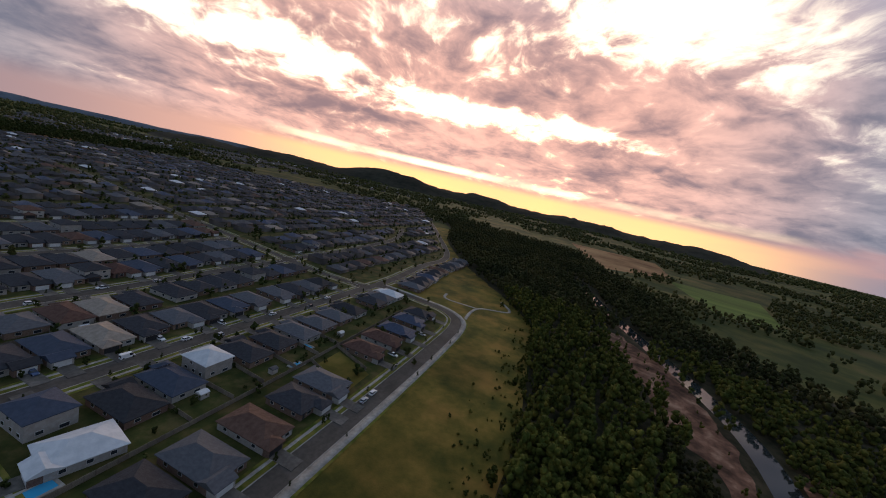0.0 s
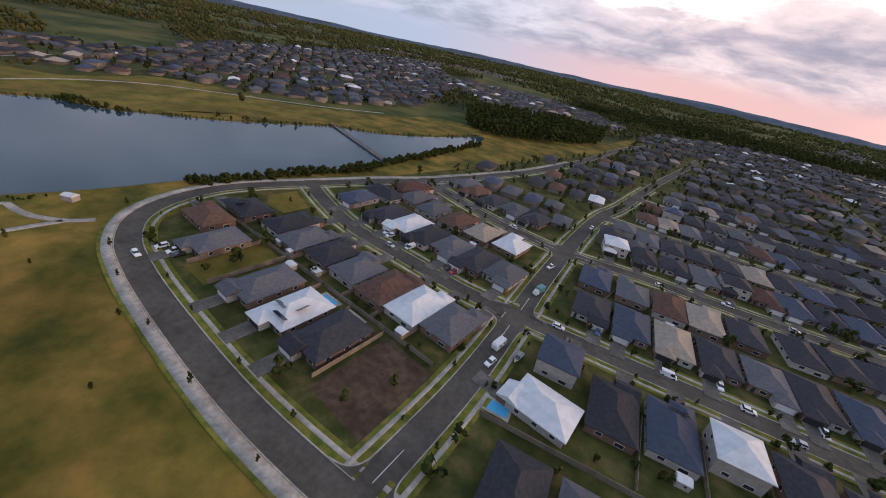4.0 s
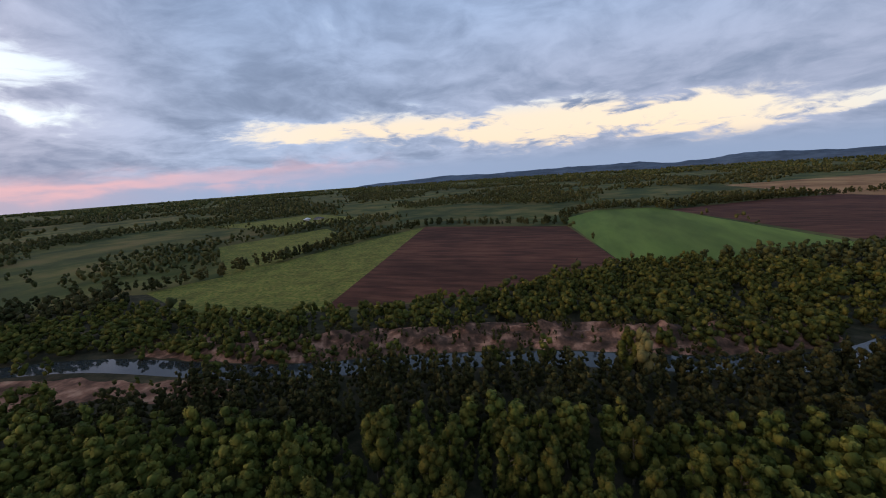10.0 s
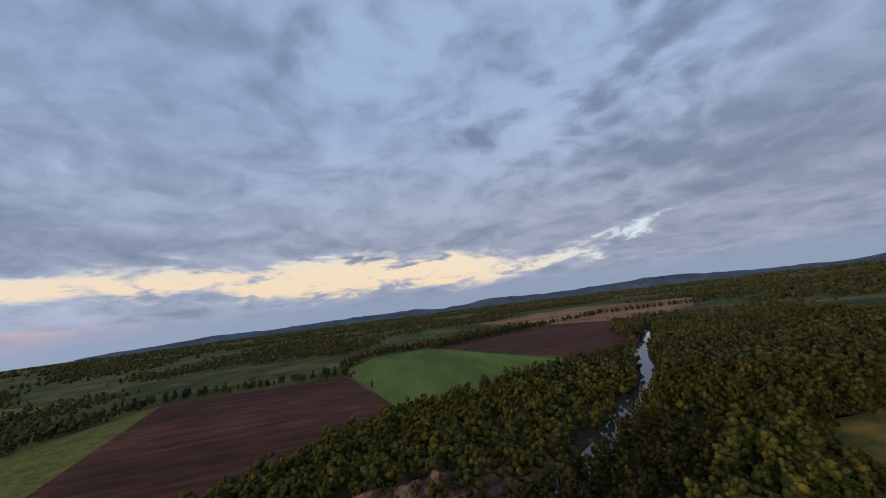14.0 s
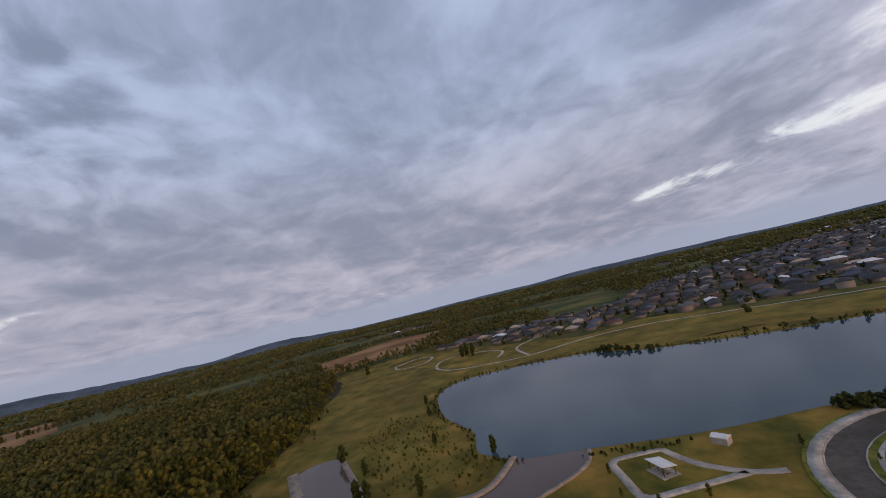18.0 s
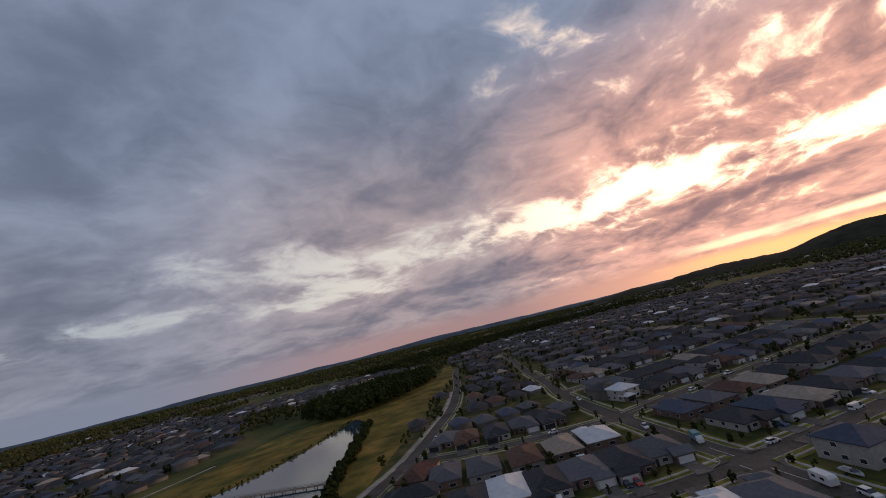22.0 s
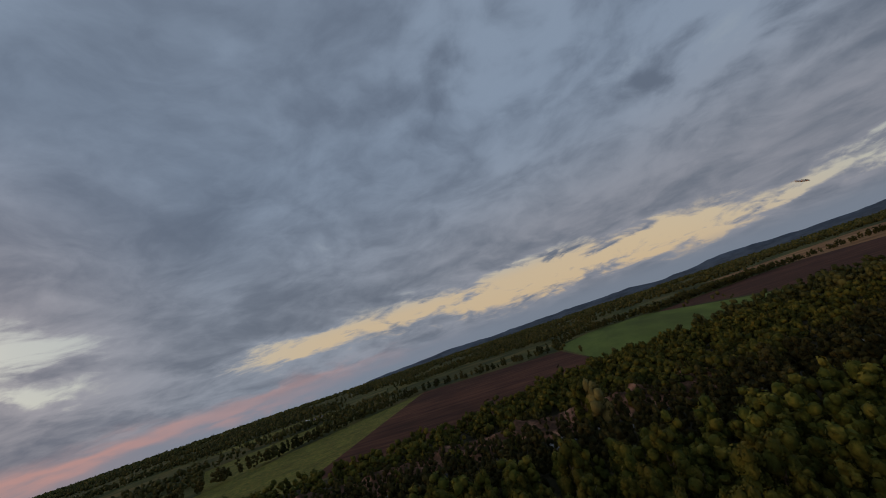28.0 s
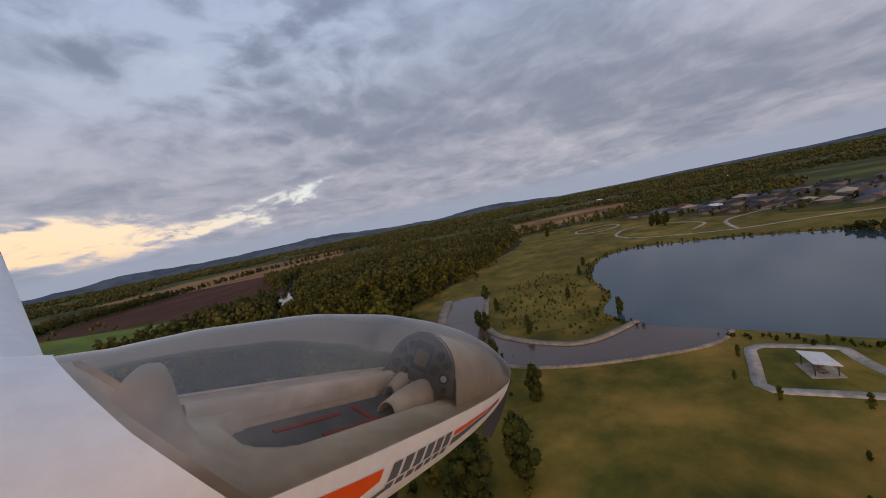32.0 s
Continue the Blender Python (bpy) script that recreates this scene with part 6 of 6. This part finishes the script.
STATION = (0.0, 0.012, 0.035, 0.07, 0.12, 0.18, 0.25, 0.33, 0.42, 0.50, 0.555)
WIDTH = (0.004, 0.019, 0.032, 0.044, 0.053, 0.061, 0.0655, 0.068, 0.069, 0.068, 0.0665)
DEEP = (0.005, 0.025, 0.040, 0.053, 0.063, 0.0715, 0.079, 0.085, 0.090, 0.093, 0.093)
BUBBLE = (0.0, 0.007, 0.019, 0.035, 0.052, 0.066, 0.076, 0.082, 0.080, 0.068, 0.054)
SILL = -0.037


def hull(s, a, out=0.0):
    """A point of the lower shell: s metres behind the nose, a degrees round from the starboard sill."""
    w, d = np.interp(s, STATION, WIDTH) + out, np.interp(s, STATION, DEEP) + out
    c, q = math.cos(radians(a)), math.sin(radians(a))
    return Vector((-s, -w * math.copysign(abs(c) ** 0.8, c), SILL - d * abs(q) ** 0.85))


def grid_mesh(bm, rows):
    vs = [[bm.verts.new(p) for p in row] for row in rows]
    for a, b in zip(vs, vs[1:]):
        for i in range(len(a) - 1):
            bm.faces.new((a[i], a[i + 1], b[i + 1], b[i]))
    return vs


def shade_smooth(ob):
    for f in ob.data.polygons:
        f.use_smooth = True
    return ob


def dome(s, a, out=0.0):
    """A point of the upper skin, a degrees round from the starboard sill."""
    w, h = np.interp(s, STATION, WIDTH) + out, np.interp(s, STATION, BUBBLE) + out
    return Vector((-s, -w * math.cos(radians(a)), SILL + h * math.sin(radians(a)) ** 0.9))


def seam(a):
    """How far behind the nose the canopy ends: it leans forward down the sides."""
    return 0.505 + 0.065 * math.sin(radians(a)) ** 0.77


ROUND = np.linspace(0, 180, 29)
NOSE_END = 0.042
bm = bmesh.new()
stations = np.r_[np.linspace(0, 0.03, 6), np.linspace(0.045, 0.555, 26), 0.60, 0.68, 0.80]
grid_mesh(bm, [[hull(s, a) for a in np.linspace(0, 180, 25)] for s in stations])
grid_mesh(bm, [[dome(seam(a) + (0.80 - seam(a)) * f, a) for a in ROUND] for f in np.linspace(0, 1, 14)])
grid_mesh(bm, [[dome(NOSE_END * f, a) for a in ROUND] for f in np.linspace(0.02, 1, 9)])
shade_smooth(part("fuselage", bm, M["foam"], glider))
bm = bmesh.new()
grid_mesh(bm, [[dome(NOSE_END + (seam(a) - NOSE_END) * f, a, -0.0008) for a in ROUND] for f in np.r_[0, 0.02, 0.045, 0.08, np.linspace(0.12, 1, 22)]])
canopy = shade_smooth(part("canopy", bm, canopy_glass, glider, "smoked clear plastic canopy"))
bm = bmesh.new()
grid_mesh(bm, [[dome(seam(a) - 0.007 * f, a, -0.002 - 0.001 * f) for a in ROUND] for f in np.linspace(0, 1, 3)])
shade_smooth(part("canopy_frame", bm, M["tan_plastic"], glider))


def in_well(s, y):
    """Whether a place lies in the open well between the cockpit's ledges."""
    return 0.24 < s < 0.475 - 0.035 * (y / 0.031) ** 4 and abs(y) < 0.031


def tub_height(s, y):
    """The moulded tub: a flat ledge all round, rising into the headrest behind the well."""
    if in_well(s, y):
        return SILL - 0.020
    w, top = np.interp(s, STATION, WIDTH), np.interp(s, STATION, BUBBLE)
    rest = 0.046 * math.exp(-((s - 0.534) / 0.019) ** 2 - abs(y / 0.017) ** 2.6) + 0.013 * math.exp(-((s - 0.520) / 0.028) ** 2 - (y / 0.040) ** 2)
    limit = 0.86 * top * max(0.0, 1 - (y / w) ** 2) ** 0.5
    return SILL - 0.0015 + min(rest, limit)


bm = bmesh.new()
across = np.linspace(-1, 1, 57)
along = np.r_[np.linspace(0.02, 0.24, 14), np.linspace(0.245, 0.575, 78)]
tub = [[Vector((-s, y * (np.interp(s, STATION, WIDTH) - 0.0015), tub_height(s, y * np.interp(s, STATION, WIDTH)))) for y in across] for s in along]
vs = [[bm.verts.new(p) for p in row] for row in tub]
for p, q in zip(vs, vs[1:]):
    for i in range(len(across) - 1):
        ring = (p[i], p[i + 1], q[i + 1], q[i])
        if any(v.co.z > SILL - 0.018 for v in ring):
            bm.faces.new(ring)
bmesh.ops.delete(bm, geom=[v for v in bm.verts if not v.link_faces], context="VERTS")
shade_smooth(part("cockpit_tub", bm, M["tan_plastic"], glider, "tan moulded cockpit tub with a raised headrest"))
bm = bmesh.new()
grid_mesh(bm, [[Vector((-s, y * (np.interp(s, STATION, WIDTH) - 0.012), SILL - 0.001 + 0.82 * np.interp(s, STATION, BUBBLE) * (1 - abs(y) ** 2.3) ** 0.75)) for y in np.linspace(-1, 1, 17)] for s in np.linspace(0.05, 0.258, 14)])
shade_smooth(part("front_cowl", bm, M["tan_plastic"], glider))
bm = bmesh.new()
grid_mesh(bm, [[Vector((-s, y * (np.interp(s, STATION, WIDTH) - 0.02), SILL - 0.0165)) for y in np.linspace(-1, 1, 7)] for s in np.linspace(0.13, 0.50, 20)])
shade_smooth(part("seat", bm, M["seat_grey"], glider, "dark printed seat and floor"))
bm = bmesh.new()
grid_mesh(bm, [[Vector((-s, 0.029 + q, SILL + z)) for q, z in ((0.0, -0.010), (0.0005, -0.005), (0.003, 0.004), (0.008, 0.007), (0.016, 0.004), (0.022, -0.001))] for s in np.linspace(0.255, 0.49, 12)])
shade_smooth(part("side_rail", bm, M["tan_plastic"], glider))
for x0, x1, y0, y1 in ((-0.40, -0.33, -0.012, -0.008), (-0.34, -0.335, -0.03, 0.02), (-0.43, -0.36, 0.012, 0.016)):
    bm = bmesh.new()
    box(bm, x0, x1, y0, y1, SILL - 0.0168, SILL - 0.0150)
    part("belt", bm, M["belt"], glider)
# instrument panel, leaning back a little, with its dials, buttons and display
M["panel_print"] = surface("brown_grey_panel", [(0.17, 0.135, 0.115), (0.23, 0.185, 0.16)], 60.0, 0.6)
bm = bmesh.new()
arc = [(0.047 * math.cos(radians(a)), 0.006 + 0.057 * math.sin(radians(a)) ** 0.85) for a in np.linspace(0, 180, 25)]
face = bm.faces.new([bm.verts.new((-0.262 + 0.12 * z, y, SILL + z)) for y, z in arc])
bmesh.ops.solidify(bm, geom=[face], thickness=0.004)
panel = part("instrument_panel", bm, M["panel_print"], glider, "brown grey instrument panel with round dials")


def on_panel(y, z):
    return (-0.2635 + 0.12 * z, y, SILL + z)


for y, z, r in ((0.033, 0.018, 0.0058), (0.030, 0.034, 0.0048), (0.018, 0.044, 0.0052), (0.019, 0.028, 0.0052), (-0.018, 0.026, 0.0062), (-0.021, 0.043, 0.0050), (-0.033, 0.022, 0.0058), (-0.032, 0.036, 0.0040), (0.020, 0.014, 0.0046), (-0.036, 0.011, 0.0030)):
    bm = bmesh.new()
    bmesh.ops.create_cone(bm, cap_ends=True, segments=20, radius1=r, radius2=r * 0.9, depth=0.004, matrix=Matrix.Translation(on_panel(y, z)) @ Matrix.Rotation(math.pi / 2, 4, "Y"))
    part("dial", bm, M["dial"], panel)
for name, mat, y0, y1, z0, z1, proud in (("display_frame", "dial", -0.012, 0.012, 0.020, 0.052, 0.003), ("display", "dial_gold", -0.009, 0.009, 0.026, 0.043, 0.0042)):
    bm = bmesh.new()
    corners = [on_panel(y, z) for y, z in ((y0, z0), (y1, z0), (y1, z1), (y0, z1))]
    face = bm.faces.new([bm.verts.new((x - proud, y, z)) for x, y, z in corners])
    bmesh.ops.solidify(bm, geom=[face], thickness=0.003)
    part(name, bm, M[mat], panel)
bm = bmesh.new()
bmesh.ops.create_cone(bm, cap_ends=True, segments=20, radius1=0.0036, radius2=0.0036, depth=0.004, matrix=Matrix.Translation(on_panel(-0.0335, 0.0222)) @ Matrix.Translation((-0.0012, 0, 0)) @ Matrix.Rotation(math.pi / 2, 4, "Y"))
part("dial_face", bm, M["trim"], panel, "pale dial face")
# two hooded leg tunnels under the panel
for y0, wide, long in ((-0.010, 0.016, 0.062), (0.020, 0.010, 0.022)):
    bm = bmesh.new()
    grid_mesh(bm, [[Vector((-0.258 - long * f, y0 + wide * (1 - 0.35 * f * f) * math.cos(radians(a)), SILL - 0.018 + (0.030 - 0.016 * f**1.6) * math.sin(radians(a)) ** 0.8)) for a in np.linspace(0, 180, 15)] for f in np.linspace(0, 1, 10)])
    tunnel = shade_smooth(part("leg_tunnel", bm, M["tan_plastic"], glider))
    tunnel.modifiers.new("thickness", "SOLIDIFY").thickness = 0.0015
# stripes and lettering bars on the starboard side
for name, mat, s0, s1, lo0, hi0, lo1, hi1 in (("orange_flash", "orange", 0.392, 0.50, 8, 14, 5, 30), ("grey_flash", "grey_film", 0.375, 0.50, 21, 24, 32, 38), ("orange_line", "orange", 0.13, 0.275, 8, 9, 9, 13), ("grey_line", "grey_film", 0.13, 0.275, 10, 12, 14.5, 21)):
    bm = bmesh.new()
    grid_mesh(bm, [[hull(s0 + (s1 - s0) * f, (lo0 + (lo1 - lo0) * f) + ((hi0 + (hi1 - hi0) * f) - (lo0 + (lo1 - lo0) * f)) * g, 0.0006) for g in np.linspace(0, 1, 5)] for f in np.linspace(0, 1, 14)])
    shade_smooth(part(name, bm, M[mat], glider))
for k in range(6):
    bm = bmesh.new()
    s0 = 0.282 + 0.0170 * k
    grid_mesh(bm, [[hull(s, a, 0.0006) for a in np.linspace(8, 18, 4)] for s in np.linspace(s0, s0 + 0.0125, 3)])
    part("letter_bar", bm, M["grey_film"], glider)
for k in range(7):
    bm = bmesh.new()
    s0 = 0.282 + 0.0145 * k
    grid_mesh(bm, [[hull(s, a, 0.0006) for a in np.linspace(19.5, 24, 3)] for s in np.linspace(s0, s0 + 0.0105, 3)])
    part("letter_bar", bm, M["grey_film"], glider)
# spinner and folded blade
bm = bmesh.new()
bmesh.ops.create_uvsphere(bm, u_segments=14, v_segments=8, radius=0.007, matrix=Matrix.Translation((0.003, -0.012, SILL - 0.012)))
shade_smooth(part("spinner", bm, M["trim"], glider))
bm = bmesh.new()
grid_mesh(bm, [[Vector((0.004 - 0.05 * f, -0.014 - 0.006 * f + y * (0.007 + 0.004 * math.sin(math.pi * f)), SILL - 0.015 - 0.085 * f)) for y in (-1, 0, 1)] for f in np.linspace(0, 1, 9)])
blade = part("propeller_blade", bm, M["dark_metal"], glider, "black folded propeller blade")
blade.modifiers.new("thickness", "SOLIDIFY").thickness = 0.002
# port wing with its orange tip, and the starboard wing root
bm = bmesh.new()
rows = []
for f in np.linspace(0, 1, 14):
    y, chord = 0.05 + 1.06 * f, 0.17 - 0.07 * f
    lead, z = 0.545 - 0.13 * y, -0.042 - 0.062 * y
    rows.append([Vector((-lead - chord * u, y, z + th)) for u, th in ((0, 0), (0.1, 0.010), (0.4, 0.014), (1, 0), (0.4, -0.008), (0.1, -0.008), (0, 0))])
grid_mesh(bm, rows[:13])
shade_smooth(part("wing", bm, M["foam"], glider))
bm = bmesh.new()
grid_mesh(bm, rows[12:])
shade_smooth(part("wing_tip", bm, M["orange"], glider))
bm = bmesh.new()
bmesh.ops.create_uvsphere(bm, u_segments=20, v_segments=12, radius=1.0, matrix=Matrix.LocRotScale((-0.57, -0.075, SILL - 0.045), None, (0.075, 0.035, 0.022)))
shade_smooth(part("wing_root", bm, M["foam"], glider))
